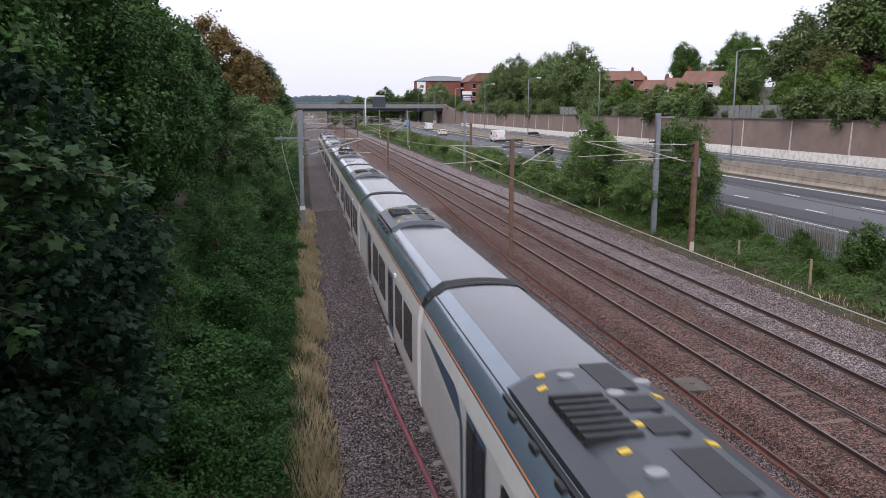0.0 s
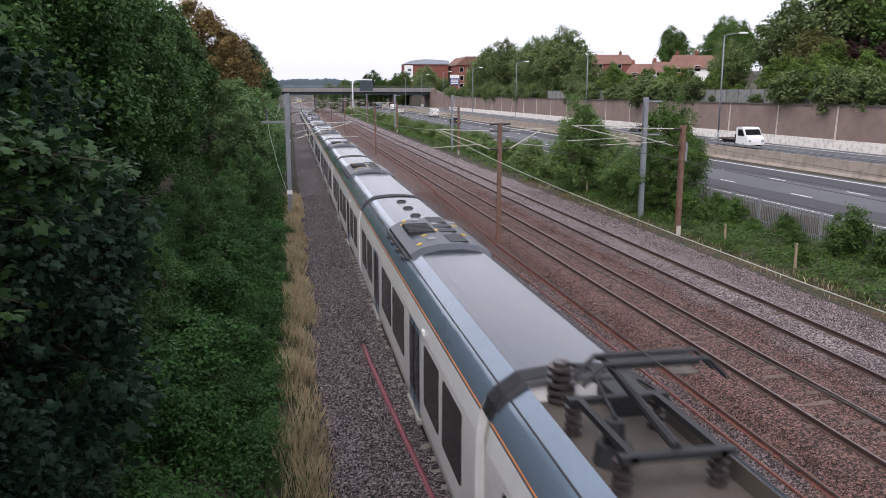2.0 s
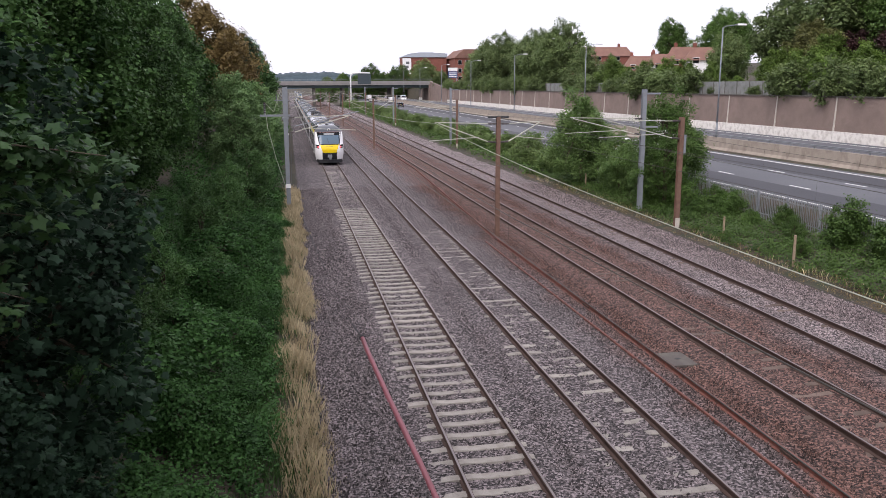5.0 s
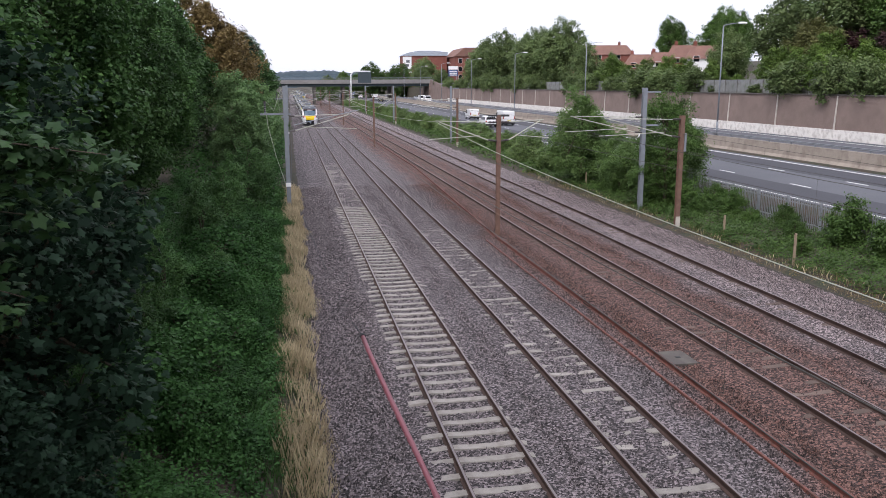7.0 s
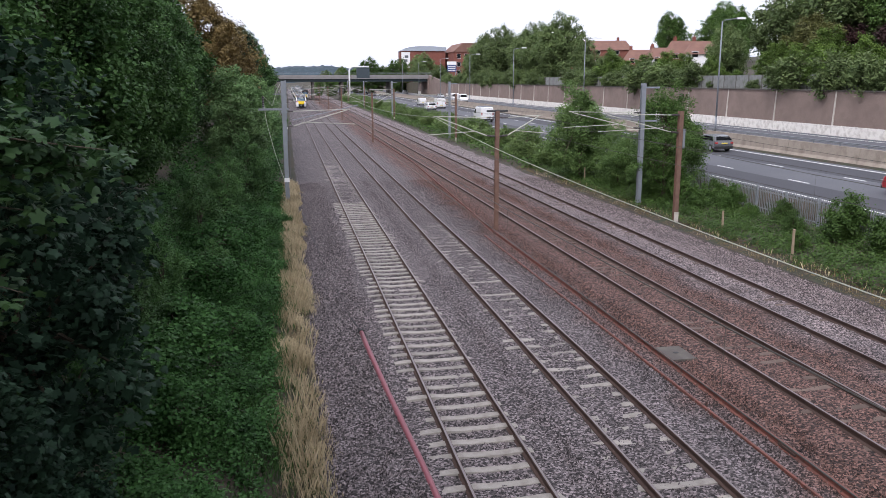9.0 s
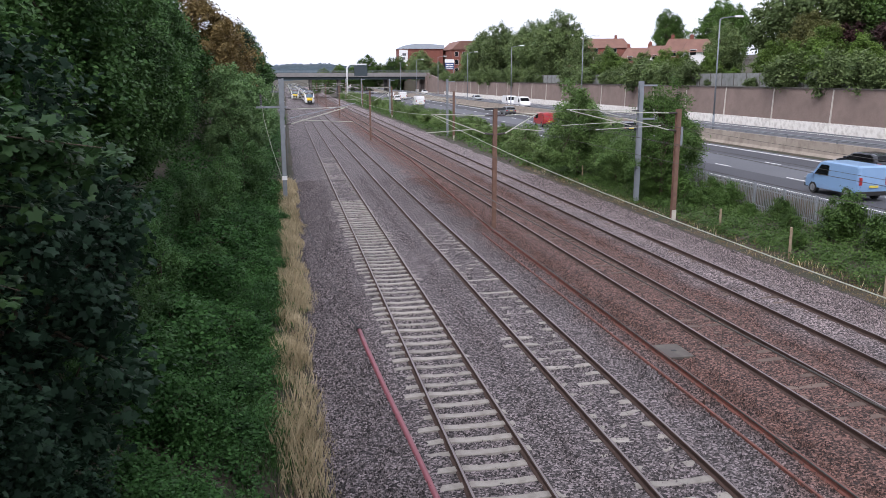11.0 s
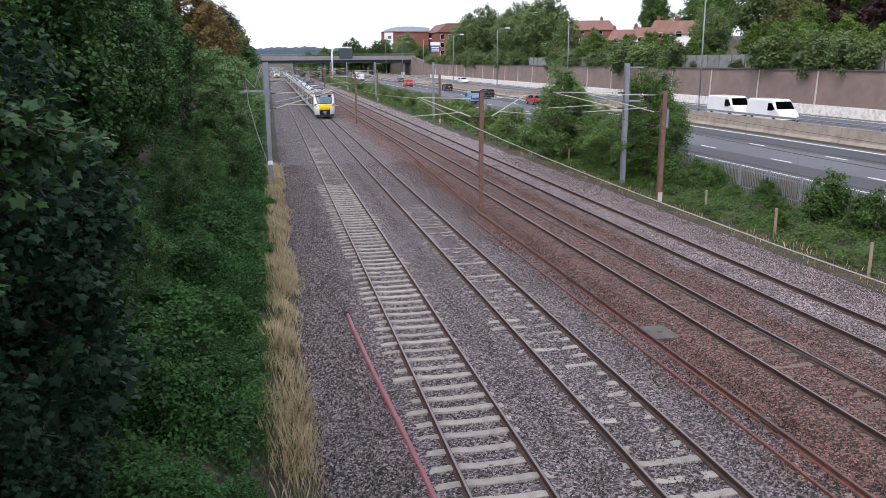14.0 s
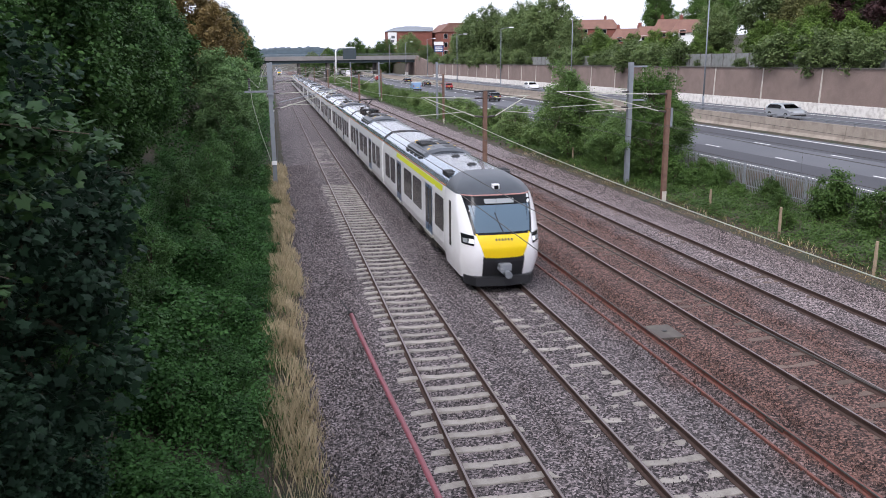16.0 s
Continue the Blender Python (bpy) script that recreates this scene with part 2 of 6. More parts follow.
M = dict(
    ballast=stone_mat("ballast", (0.016, 0.0145, 0.0155), (0.36, 0.328, 0.345), 0.042, rust=(0.82, 0.485, 0.37), rust_mid=(9.6, 15.2)),
    soil=mat("soil", (0.055, 0.042, 0.028), 0.95, vary=0.4, scale=0.6, fine=9, bump=0.6, dist=0.05, tint=(0.020, 0.035, 0.014), tint_amount=0.9),
    concrete=mat("sleeper_concrete", (0.30, 0.278, 0.25), 0.9, vary=0.25, scale=1.7, fine=30, bump=0.3, tint=(0.17, 0.15, 0.13), tint_amount=0.6, island=0.15),
    old_sleeper=mat("stained_sleeper", (0.14, 0.10, 0.082), 0.92, vary=0.3, scale=1.5, fine=30, bump=0.3, tint=(0.10, 0.075, 0.06), tint_amount=0.7, island=0.2),
    slab=mat("weathered_concrete", (0.085, 0.074, 0.066), 0.9, vary=0.2, scale=1.2, fine=25, bump=0.3, tint=(0.13, 0.12, 0.10), tint_amount=0.6),
    rail_side=mat("rail_rust", (0.072, 0.044, 0.036), 0.8, 0.2, vary=0.3, scale=2, fine=60, bump=0.2),
    rail_top=mat("polished_rail", (0.23, 0.20, 0.195), 0.40, 0.8, vary=0.12, scale=2, fine=80, bump=0.03),
    rust=mat("rust_red_steel", (0.175, 0.064, 0.048), 0.75, 0.1, vary=0.3, scale=3, fine=50, bump=0.2, tint=(0.075, 0.045, 0.036), tint_amount=0.8),
    mast_brown=mat("brown_mast", (0.15, 0.085, 0.062), 0.75, 0.1, vary=0.25, scale=2, fine=40, bump=0.15, tint=(0.24, 0.15, 0.105), tint_amount=0.5),
    galv=mat("galvanised_steel", (0.25, 0.27, 0.295), 0.55, 0.5, vary=0.15, scale=3, fine=60, bump=0.06),
    pink=mat("faded_red_plastic", (0.22, 0.066, 0.082), 0.5, vary=0.15, scale=2, fine=40, bump=0.05),
    black=mat("black_rubber", (0.02, 0.02, 0.022), 0.7, vary=0.2, bump=0.05),
    tube_pale=mat("pale_cantilever_tube", (0.46, 0.46, 0.39), 0.55, 0.1, vary=0.12, bump=0.03),
    wire=mat("dull_copper_wire", (0.09, 0.085, 0.075), 0.6, 0.5, bump=0),
    white_wire=mat("white_cable", (0.42, 0.45, 0.36), 0.6, vary=0.1, bump=0),
    insulator=mat("brown_insulator", (0.06, 0.05, 0.05), 0.35, vary=0.1, bump=0),
    road=mat("asphalt", (0.095, 0.098, 0.110), 0.85, vary=0.16, scale=0.12, fine=60, bump=0.15, tint=(0.12, 0.122, 0.132), tint_amount=0.5),
    road_dark=mat("worn_asphalt_lane", (0.050, 0.051, 0.060), 0.85, vary=0.18, scale=0.2, fine=60, bump=0.15),
    line=mat("road_paint", (0.72, 0.72, 0.70), 0.7, vary=0.1, scale=4, fine=50, bump=0.05),
    wall=mat("brown_wall_render", (0.21, 0.155, 0.132), 0.9, vary=0.26, scale=0.35, fine=12, bump=0.25, dist=0.02, tint=(0.16, 0.12, 0.10), tint_amount=0.55),
    wall_base=mat("flaking_white_paint", (0.74, 0.71, 0.66), 0.85, vary=0.16, scale=0.8, fine=14, bump=0.2, tint=(0.34, 0.30, 0.26), tint_amount=0.7),
    barrier=mat("stained_barrier_concrete", (0.30, 0.255, 0.21), 0.9, vary=0.2, scale=0.5, fine=15, bump=0.25, tint=(0.16, 0.13, 0.105), tint_amount=0.75),
    joint=mat("pale_joint_strip", (0.48, 0.44, 0.39), 0.85, vary=0.2, scale=2, bump=0.1),
    bridge=mat("bridge_concrete", (0.22, 0.212, 0.205), 0.9, vary=0.18, scale=0.3, fine=8, bump=0.2, tint=(0.18, 0.17, 0.16), tint_amount=0.5),
    shaded_steel=mat("shade_dark_girder", (0.012, 0.022, 0.026), 0.7, 0.2, vary=0.3, scale=0.5, bump=0.1),
    fence=mat("galvanised_palisade", (0.27, 0.285, 0.305), 0.6, 0.3, vary=0.2, scale=1.5, fine=30, bump=0.08, island=0.12),
    old_boards=mat("grey_weathered_boards", (0.20, 0.205, 0.20), 0.85, vary=0.25, scale=1.0, fine=14, bump=0.2, tint=(0.10, 0.115, 0.085), tint_amount=0.7, island=0.2),
    wood=mat("weathered_post", (0.30, 0.23, 0.16), 0.9, vary=0.3, scale=4, fine=40, bump=0.3),
    brick=mat("red_brick", (0.21, 0.075, 0.055), 0.9, vary=0.25, scale=0.5, fine=8, bump=0.2, tint=(0.15, 0.065, 0.052), tint_amount=0.5),
    roof_tile=mat("clay_tiles", (0.19, 0.10, 0.075), 0.85, vary=0.25, scale=0.6, fine=6, bump=0.4, dist=0.05, tint=(0.16, 0.085, 0.07), tint_amount=0.6),
    roof_grey=mat("grey_metal_roof", (0.36, 0.40, 0.45), 0.5, 0.2, vary=0.1, scale=0.3, bump=0.05),
    white_paint=mat("white_paint", (0.78, 0.78, 0.77), 0.6, vary=0.06, bump=0.03),
    bark=mat("bark", (0.09, 0.07, 0.05), 0.95, vary=0.35, scale=4, fine=25, bump=0.7, dist=0.03),
    sign_dark=mat("sign_back", (0.035, 0.05, 0.06), 0.6, vary=0.2, bump=0.05),
    sign_blue=mat("blue_sign", (0.03, 0.07, 0.20), 0.5, vary=0.1, bump=0),
    # trains
    body=mat("train_pale_grey", (0.86, 0.87, 0.88), 0.28, 0.0, vary=0.05, scale=1.2, fine=20, bump=0.02, tint=(0.68, 0.68, 0.67), tint_amount=0.35, coat=0.5),
    cab_white=mat("cab_white", (0.90, 0.90, 0.91), 0.25, vary=0.03, scale=1, bump=0.01, coat=0.4, tint=(0.78, 0.77, 0.75), tint_amount=0.3),
    cantrail=mat("roof_slope_blue_grey", (0.17, 0.23, 0.30), 0.16, 0.35, vary=0.12, scale=0.9, fine=20, bump=0.02, coat=0.6),
    roof=mat("roof_grey", (0.066, 0.075, 0.094), 0.24, 0.2, vary=0.1, scale=0.9, fine=25, bump=0.04, tint=(0.075, 0.075, 0.078), tint_amount=0.4, coat=0.4),
    roof_dirty=mat("roof_well_dirt", (0.085, 0.072, 0.060), 0.8, vary=0.25, scale=1.5, fine=20, bump=0.15),
    unit=mat("roof_unit_dark_grey", (0.055, 0.065, 0.078), 0.4, 0.1, vary=0.15, scale=2, fine=30, bump=0.05),
    unit_black=mat("roof_grille_black", (0.025, 0.027, 0.03), 0.6, vary=0.2, bump=0.05),
    gang=mat("gangway_rubber", (0.014, 0.015, 0.018), 0.6, vary=0.2, scale=5, bump=0.1),
    gang_side=mat("gangway_grey", (0.36, 0.35, 0.32), 0.6, vary=0.15, scale=2, bump=0.1, tint=(0.2, 0.18, 0.15), tint_amount=0.5),
    orange=mat("orange_line", (0.62, 0.20, 0.05), 0.5, vary=0.06, bump=0),
    orange_pale=mat("faded_front_line", (0.42, 0.20, 0.17), 0.5, vary=0.06, bump=0),
    yellow=mat("warning_yellow", (0.85, 0.60, 0.0), 0.4, vary=0.04, scale=2, bump=0.01, coat=0.3),
    lime=mat("first_class_yellow", (0.70, 0.72, 0.03), 0.45, vary=0.04, bump=0),
    door_blue=mat("door_blue", (0.035, 0.10, 0.19), 0.3, vary=0.1, bump=0, coat=0.3),
    fan=mat("pale_fan_plastic", (0.27, 0.285, 0.30), 0.5, vary=0.15, scale=6, bump=0.05),
    sticker=mat("yellow_sticker", (0.72, 0.48, 0.05), 0.5, vary=0.1, bump=0),
    bogie=mat("underframe_dirt", (0.05, 0.042, 0.036), 0.85, vary=0.3, scale=3, bump=0.3),
    glass=glass_mat("train_glass", (0.008, 0.009, 0.011), 0.12),
    screen=glass_mat("windscreen_glass", (0.10, 0.15, 0.20), 0.04),
    head=lamp_mat("headlight", (0.95, 0.97, 1.0), 0.5),
    tail=lamp_mat("tail_light", (1.0, 0.12, 0.14), 1.6),
    grey_bar=mat("unlit_display", (0.28, 0.30, 0.31), 0.4, vary=0.05, bump=0),
    # vehicles and buildings
    car_white=mat("white_car_paint", (0.74, 0.74, 0.74), 0.3, vary=0.03, bump=0, coat=0.5),
    car_black=mat("black_car_paint", (0.016, 0.018, 0.024), 0.25, vary=0.05, bump=0, coat=0.5),
    car_grey=mat("grey_car_paint", (0.13, 0.135, 0.145), 0.3, 0.3, vary=0.05, bump=0, coat=0.5),
    car_silver=mat("silver_car_paint", (0.42, 0.44, 0.46), 0.3, 0.4, vary=0.04, bump=0, coat=0.5),
    car_red=mat("red_car_paint", (0.36, 0.018, 0.022), 0.3, vary=0.05, bump=0, coat=0.5),
    car_blue=mat("light_blue_van_paint", (0.20, 0.33, 0.52), 0.35, vary=0.05, bump=0, coat=0.4),
    tyre=mat("tyre_rubber", (0.018, 0.018, 0.018), 0.85, vary=0.2, bump=0.1),
    rim=mat("alloy_rim", (0.30, 0.31, 0.32), 0.4, 0.6, vary=0.1, bump=0),
    plate=mat("plate_yellow", (0.62, 0.50, 0.08), 0.5, vary=0.05, bump=0),
    tail_red=mat("red_lens", (0.30, 0.015, 0.015), 0.3, vary=0.1, bump=0),
    # foliage
    leaf_dark=leaf_mat("dark_maple_leaves", (0.016, 0.048, 0.014), (0.090, 0.180, 0.050), gloss=0.16),
    # maple leaves in a darker, bluer tone that stands in for bank shade
    leaf_shade=leaf_mat("shade_toned_leaves", (0.006, 0.016, 0.010), (0.038, 0.076, 0.043), gloss=0.08),
    leaf_mid=leaf_mat("green_leaves", (0.038, 0.082, 0.018), (0.11, 0.19, 0.045)),
    leaf_elder=leaf_mat("elder_leaves", (0.060, 0.125, 0.035), (0.19, 0.29, 0.090)),
    leaf_light=leaf_mat("light_green_leaves", (0.060, 0.115, 0.022), (0.165, 0.25, 0.055)),
    leaf_brown=leaf_mat("turning_leaves", (0.125, 0.092, 0.036), (0.26, 0.19, 0.078)),
    leaf_purple=leaf_mat("copper_leaves", (0.030, 0.018, 0.020), (0.075, 0.035, 0.035)),
    leaf_olive=leaf_mat("olive_leaves", (0.085, 0.098, 0.034), (0.19, 0.19, 0.070)),
    leaf_branch=leaf_mat("near_maple_leaves", (0.022, 0.062, 0.022), (0.075, 0.150, 0.048)),
    leaf_ash=leaf_mat("ash_leaves", (0.065, 0.135, 0.048), (0.175, 0.28, 0.105)),
    leaf_far=leaf_mat("distant_green_leaves", (0.085, 0.135, 0.050), (0.19, 0.25, 0.095)),
    leaf_nettle=leaf_mat("bramble_leaves", (0.014, 0.046, 0.012), (0.075, 0.175, 0.048), gloss=0.10),
    leaf_hedge=leaf_mat("scrub_leaves", (0.080, 0.135, 0.042), (0.20, 0.28, 0.095)),
    leaf_green=leaf_mat("bank_sapling_leaves", (0.030, 0.080, 0.024), (0.105, 0.205, 0.060)),
    straw=leaf_mat("dry_grass", (0.27, 0.215, 0.125), (0.74, 0.62, 0.41), through_light=0.2),
)


# ---------------- small builders ----------------
def mesh_ob(name, bm, material, parent=None, smooth=False):
    me = bpy.data.meshes.new(name)
    bm.to_mesh(me)
    bm.free()
    me.materials.append(material)
    if smooth:
        me.shade_smooth()
    ob = new(name, me)
    ob.parent = parent
    return ob


def part(name, bm, material, parent, label="", smooth=False):
    ob = mesh_ob(name, bm, material, parent, smooth)
    return tagged(ob, label) if label else ob


def repeat(ob, m, parent=None):
    """Another part on the same mesh, at the pose m."""
    o = ob.copy()
    scene.collection.objects.link(o)
    o.parent = parent or ob.parent
    o.matrix_basis = m
    return o


def pydata(name, verts, faces, material, parent=None, smooth=False):
    me = bpy.data.meshes.new(name)
    me.from_pydata(verts, [], faces)
    me.materials.append(material)
    if smooth:
        me.shade_smooth()
    ob = new(name, me)
    ob.parent = parent
    return ob


def quads(name, V, F, material, parent=None):
    """A mesh from arrays: V (n, 3) and F (m, 4)."""
    me = bpy.data.meshes.new(name)
    me.vertices.add(len(V))
    me.vertices.foreach_set("co", np.ascontiguousarray(V, dtype=np.float32).ravel())
    me.loops.add(F.size)
    me.loops.foreach_set("vertex_index", np.ascontiguousarray(F, dtype=np.int32).ravel())
    me.polygons.add(len(F))
    me.polygons.foreach_set("loop_start", np.arange(0, F.size, F.shape[1], dtype=np.int32))
    me.update(calc_edges=True)
    me.materials.append(material)
    ob = new(name, me)
    ob.parent = parent
    return ob


def box(bm, x0, y0, z0, x1, y1, z1, bevel=0.0):
    ret = bmesh.ops.create_cube(bm, size=1)
    vs = ret["verts"]
    for v in vs:
        v.co = Vector(((x0 + x1) / 2 + v.co.x * (x1 - x0), (y0 + y1) / 2 + v.co.y * (y1 - y0), (z0 + z1) / 2 + v.co.z * (z1 - z0)))
    if bevel:
        es = list({e for v in vs for e in v.link_edges})
        bmesh.ops.bevel(bm, geom=es, offset=bevel, segments=2, affect="EDGES", profile=0.6)
    return bm


def tube(bm, a, b, r0, r1=None, seg=8):
    a, b = Vector(a), Vector(b)
    r1 = r0 if r1 is None else r1
    q = (b - a).to_track_quat("Z", "Y").to_matrix()
    rings = []
    for p, r in ((a, r0), (b, r1)):
        rings.append([bm.verts.new(p + q @ Vector((r * math.cos(k * 2 * math.pi / seg), r * math.sin(k * 2 * math.pi / seg), 0))) for k in range(seg)])
    for k in range(seg):
        bm.faces.new((rings[0][k], rings[0][(k + 1) % seg], rings[1][(k + 1) % seg], rings[1][k]))
    bm.faces.new(rings[0][::-1])
    bm.faces.new(rings[1])
    return bm


def path_tube(bm, pts, r, seg=8):
    """One unbroken tube along a line of points."""
    P = [Vector(p) for p in pts]
    way = [(b - a).normalized() for a, b in zip(P, P[1:])]
    q = way[0].to_track_quat("Z", "Y").to_matrix()
    rows, last = [], way[0]
    for k, p in enumerate(P):
        d = (way[max(0, k - 1)] + way[min(k, len(way) - 1)]).normalized()
        q = last.rotation_difference(d).to_matrix() @ q
        last = d
        rows.append([bm.verts.new(p + q @ Vector((r * math.cos(i * 2 * math.pi / seg), r * math.sin(i * 2 * math.pi / seg), 0))) for i in range(seg)])
    for a, b in zip(rows, rows[1:]):
        for i in range(seg):
            bm.faces.new((a[i], a[(i + 1) % seg], b[(i + 1) % seg], b[i]))
    bm.faces.new(rows[0][::-1])
    bm.faces.new(rows[-1])
    return bm


def loft(bm, rings, closed=False, caps=False):
    """Skin between rows of points."""
    rows = [[bm.verts.new(p) for p in r] for r in rings]
    for a, b in zip(rows, rows[1:]):
        n = len(a)
        for k in range(n if closed else n - 1):
            bm.faces.new((a[k], a[(k + 1) % n], b[(k + 1) % n], b[k]))
    if caps:
        bm.faces.new(rows[0][::-1])
        bm.faces.new(rows[-1])
    bmesh.ops.recalc_face_normals(bm, faces=bm.faces)
    return bm


def smoothstep(a, b, x):
    t = np.clip((np.asarray(x, float) - a) / (b - a), 0, 1)
    return t * t * (3 - 2 * t)


# ---------------- ground ----------------
ROAD, FAR_ROAD, BANK = 1.2, 1.6, 6.0
PROFILE_X = [-3000, -400, -60, -25, -12, -8, -5, -3, -1.4, -0.6, 0.2, 0.7, 19.5, 20.3, 21.5, 24, 26.2, 27.0, 27.4, 40.7, 41.9, 43.0, 56.9, 57.0, 57.5, 62, 75, 100, 130, 180, 400, 3000]
PROFILE_Z = [14, 12, 8, 6, 4.4, 3.2, 1.6, 0.6, -0.1, -0.22, -0.27, -0.33, -0.33, -0.30, -0.12, 0.0, 0.15, 1.1, 1.15, 1.15, 1.5, 1.55, 1.55, 1.6, 6.0, 6.3, 7.5, 10, 13, 16, 22, 22]


def ground_z(x, y):
    return np.interp(x, PROFILE_X, PROFILE_Z)


def build_ground():
    xs = np.unique(np.concatenate([PROFILE_X, np.arange(-12, 1, 0.5), np.arange(19.5, 27, 0.5)]))
    ys = np.concatenate([np.arange(-600, -40, 40), np.arange(-40, 120, 1.5), np.arange(120, 420, 10), [450, 600, 900, 1500, 3000, 4500]])
    X, Y = np.meshgrid(xs, ys)
    Z = ground_z(X, Y)
    rough = np.where((X < -0.7) | ((X > 20.3) & (X < 26.3)), 1.0, 0.0)
    Z = Z + rough * 0.12 * np.sin(X * 2.1 + Y * 0.7) * np.sin(Y * 1.3 - X * 0.6)
    Z = np.where(Y > 1000, np.minimum(Z, 6), Z)
    Z = np.where((Y > 560) & (X > 0) & (X < 57), np.maximum(Z, -0.33), Z)
    V = np.stack([X, Y, Z], -1).reshape(-1, 3)
    n, m = len(ys), len(xs)
    i = np.arange(n * m).reshape(n, m)
    F = np.stack([i[:-1, :-1], i[:-1, 1:], i[1:, 1:], i[1:, :-1]], -1).reshape(-1, 4)
    ob = quads("ground", V, F, M["soil"])
    tagged(ob, "uneven earth ground with rough grass beside the railway", "ground", kind="structure")


def build_ballast():
    xs = np.concatenate([np.arange(0.2, 20.4, 0.2)])
    ys = np.concatenate([np.arange(-60, 4, 4), np.arange(4, 60, 0.25), np.arange(60, 150, 1.5), np.arange(150, 720, 12)])
    X, Y = np.meshgrid(xs, ys)
    Z = np.full_like(X, -0.20)
    for c, top in ((3.86, -0.165), (7.25, -0.165), (12.69, -0.15), (16.32, -0.15)):
        d = np.abs(X - c)
        Z = np.maximum(Z, np.where(d < 1.9, top - 0.05 * smoothstep(1.25, 1.9, d), -1))
        Z = Z - 0.012 * (d < 0.7)
    Z -= 0.11 * smoothstep(1.6, 0.2, X) + 0.12 * smoothstep(18.6, 20.2, X)
    Z += 0.015 * np.sin(X * 5.1 + Y * 2.3) * np.sin(Y * 4.7 - X * 3.1) + 0.007 * np.sin(Y * 0.8 + X)
    Z += np.random.default_rng(5).normal(0, 0.009, Z.shape)
    V = np.stack([X, Y, Z], -1).reshape(-1, 3)
    n, m = X.shape
    i = np.arange(n * m).reshape(n, m)
    F = np.stack([i[:-1, :-1], i[:-1, 1:], i[1:, 1:], i[1:, :-1]], -1).reshape(-1, 4)
    ob = quads("ballast", V, F, M["ballast"])
    tagged(ob, "crushed grey stone ballast stained rust brown under the tracks", "ballast", kind="structure")


def build_loose_stones():
    """Loose stones lying proud of the ballast, thickest where it is nearest."""
    r = np.random.default_rng(11)
    n = 270000
    y = 6 + 56 * r.random(n) ** 1.7
    x = 0.45 + 19.5 * r.random(n)
    drop = np.zeros(n, bool)
    gap = np.abs((y - 6.0 + 0.325) % 0.65 - 0.325)
    for c, bare in ((3.86, 0.93), (7.25, 0.62), (12.69, 0.5), (16.32, 0.35)):
        for s in (-0.7525, 0.7525):
            drop |= np.abs(x - c - s) < 0.085
        drop |= (np.abs(x - c) < 1.2) & (gap < 0.115) & (r.random(n) < bare)
    x, y = x[~drop], y[~drop]
    n = len(x)
    z = np.full(n, -0.188) - 0.10 * smoothstep(1.6, 0.3, x) - 0.11 * smoothstep(18.6, 20.2, x)
    s = r.uniform(0.016, 0.036, n) * (0.9 + 0.010 * np.clip(y - 15, 0, 40))
    base = np.array([[1, 0, -0.5], [0, 1, -0.5], [-1, 0, -0.5], [0, -1, -0.5], [0, 0, 1.35]], float)
    V = base[None] * r.uniform(0.6, 1.4, (n, 5, 1)) + r.normal(0, 0.25, (n, 5, 3))
    a = r.uniform(0, 6.28, n)
    R = np.stack([np.stack([np.cos(a), -np.sin(a)], -1), np.stack([np.sin(a), np.cos(a)], -1)], 1)
    V[:, :, :2] = np.einsum("nij,nkj->nki", R, V[:, :, :2])
    V = V * s[:, None, None] + np.stack([x, y, z], -1)[:, None]
    f = np.array([[0, 1, 4], [1, 2, 4], [2, 3, 4], [3, 0, 4]])
    F = (f[None] + 5 * np.arange(n)[:, None, None]).reshape(-1, 3)
    ob = quads("ballast_stones", V.reshape(-1, 3), F, M["ballast"])
    tagged(ob, "loose grey and brown crushed stones on the track bed", "stones", kind="stuff")


RAIL_SECTION = [(-0.07, -0.165), (0.07, -0.165), (0.07, -0.15), (0.012, -0.125), (0.012, -0.045), (0.035, -0.035), (0.035, -0.008), (0.028, -0.002), (-0.028, -0.002), (-0.035, -0.008), (-0.035, -0.035), (-0.012, -0.045), (-0.012, -0.125), (-0.07, -0.15)]


def rail(parent, x, y0, y1, top=True, dz=0.0):
    bm = bmesh.new()
    loft(bm, [[(x + a, y, b + dz) for a, b in RAIL_SECTION] for y in (y0, y1)], closed=True, caps=True)
    r = part("rail", bm, M["rail_side"], parent)
    if top:
        bm = bmesh.new()
        box(bm, x - 0.022, y0, -0.004 + dz, x + 0.022, y1, 0.001 + dz)
        part("running_surface", bm, M["rail_top"], r, "polished steel top of the rail")
    return r


def sleeper_mesh():
    bm = bmesh.new()
    prof = [(-1.25, -0.012), (-0.95, 0.012), (-0.55, 0.02), (-0.3, 0.0), (0.3, 0.0), (0.55, 0.02), (0.85, 0.012), (1.0, -0.03), (1.25, -0.05)]
    loft(bm, [[(x, -0.13, -0.1), (x, -0.105, z), (x, 0.105, z), (x, 0.13, -0.1)] for x, z in prof], closed=True, caps=True)
    me = bpy.data.meshes.new("sleeper")
    bm.to_mesh(me)
    bm.free()
    return me


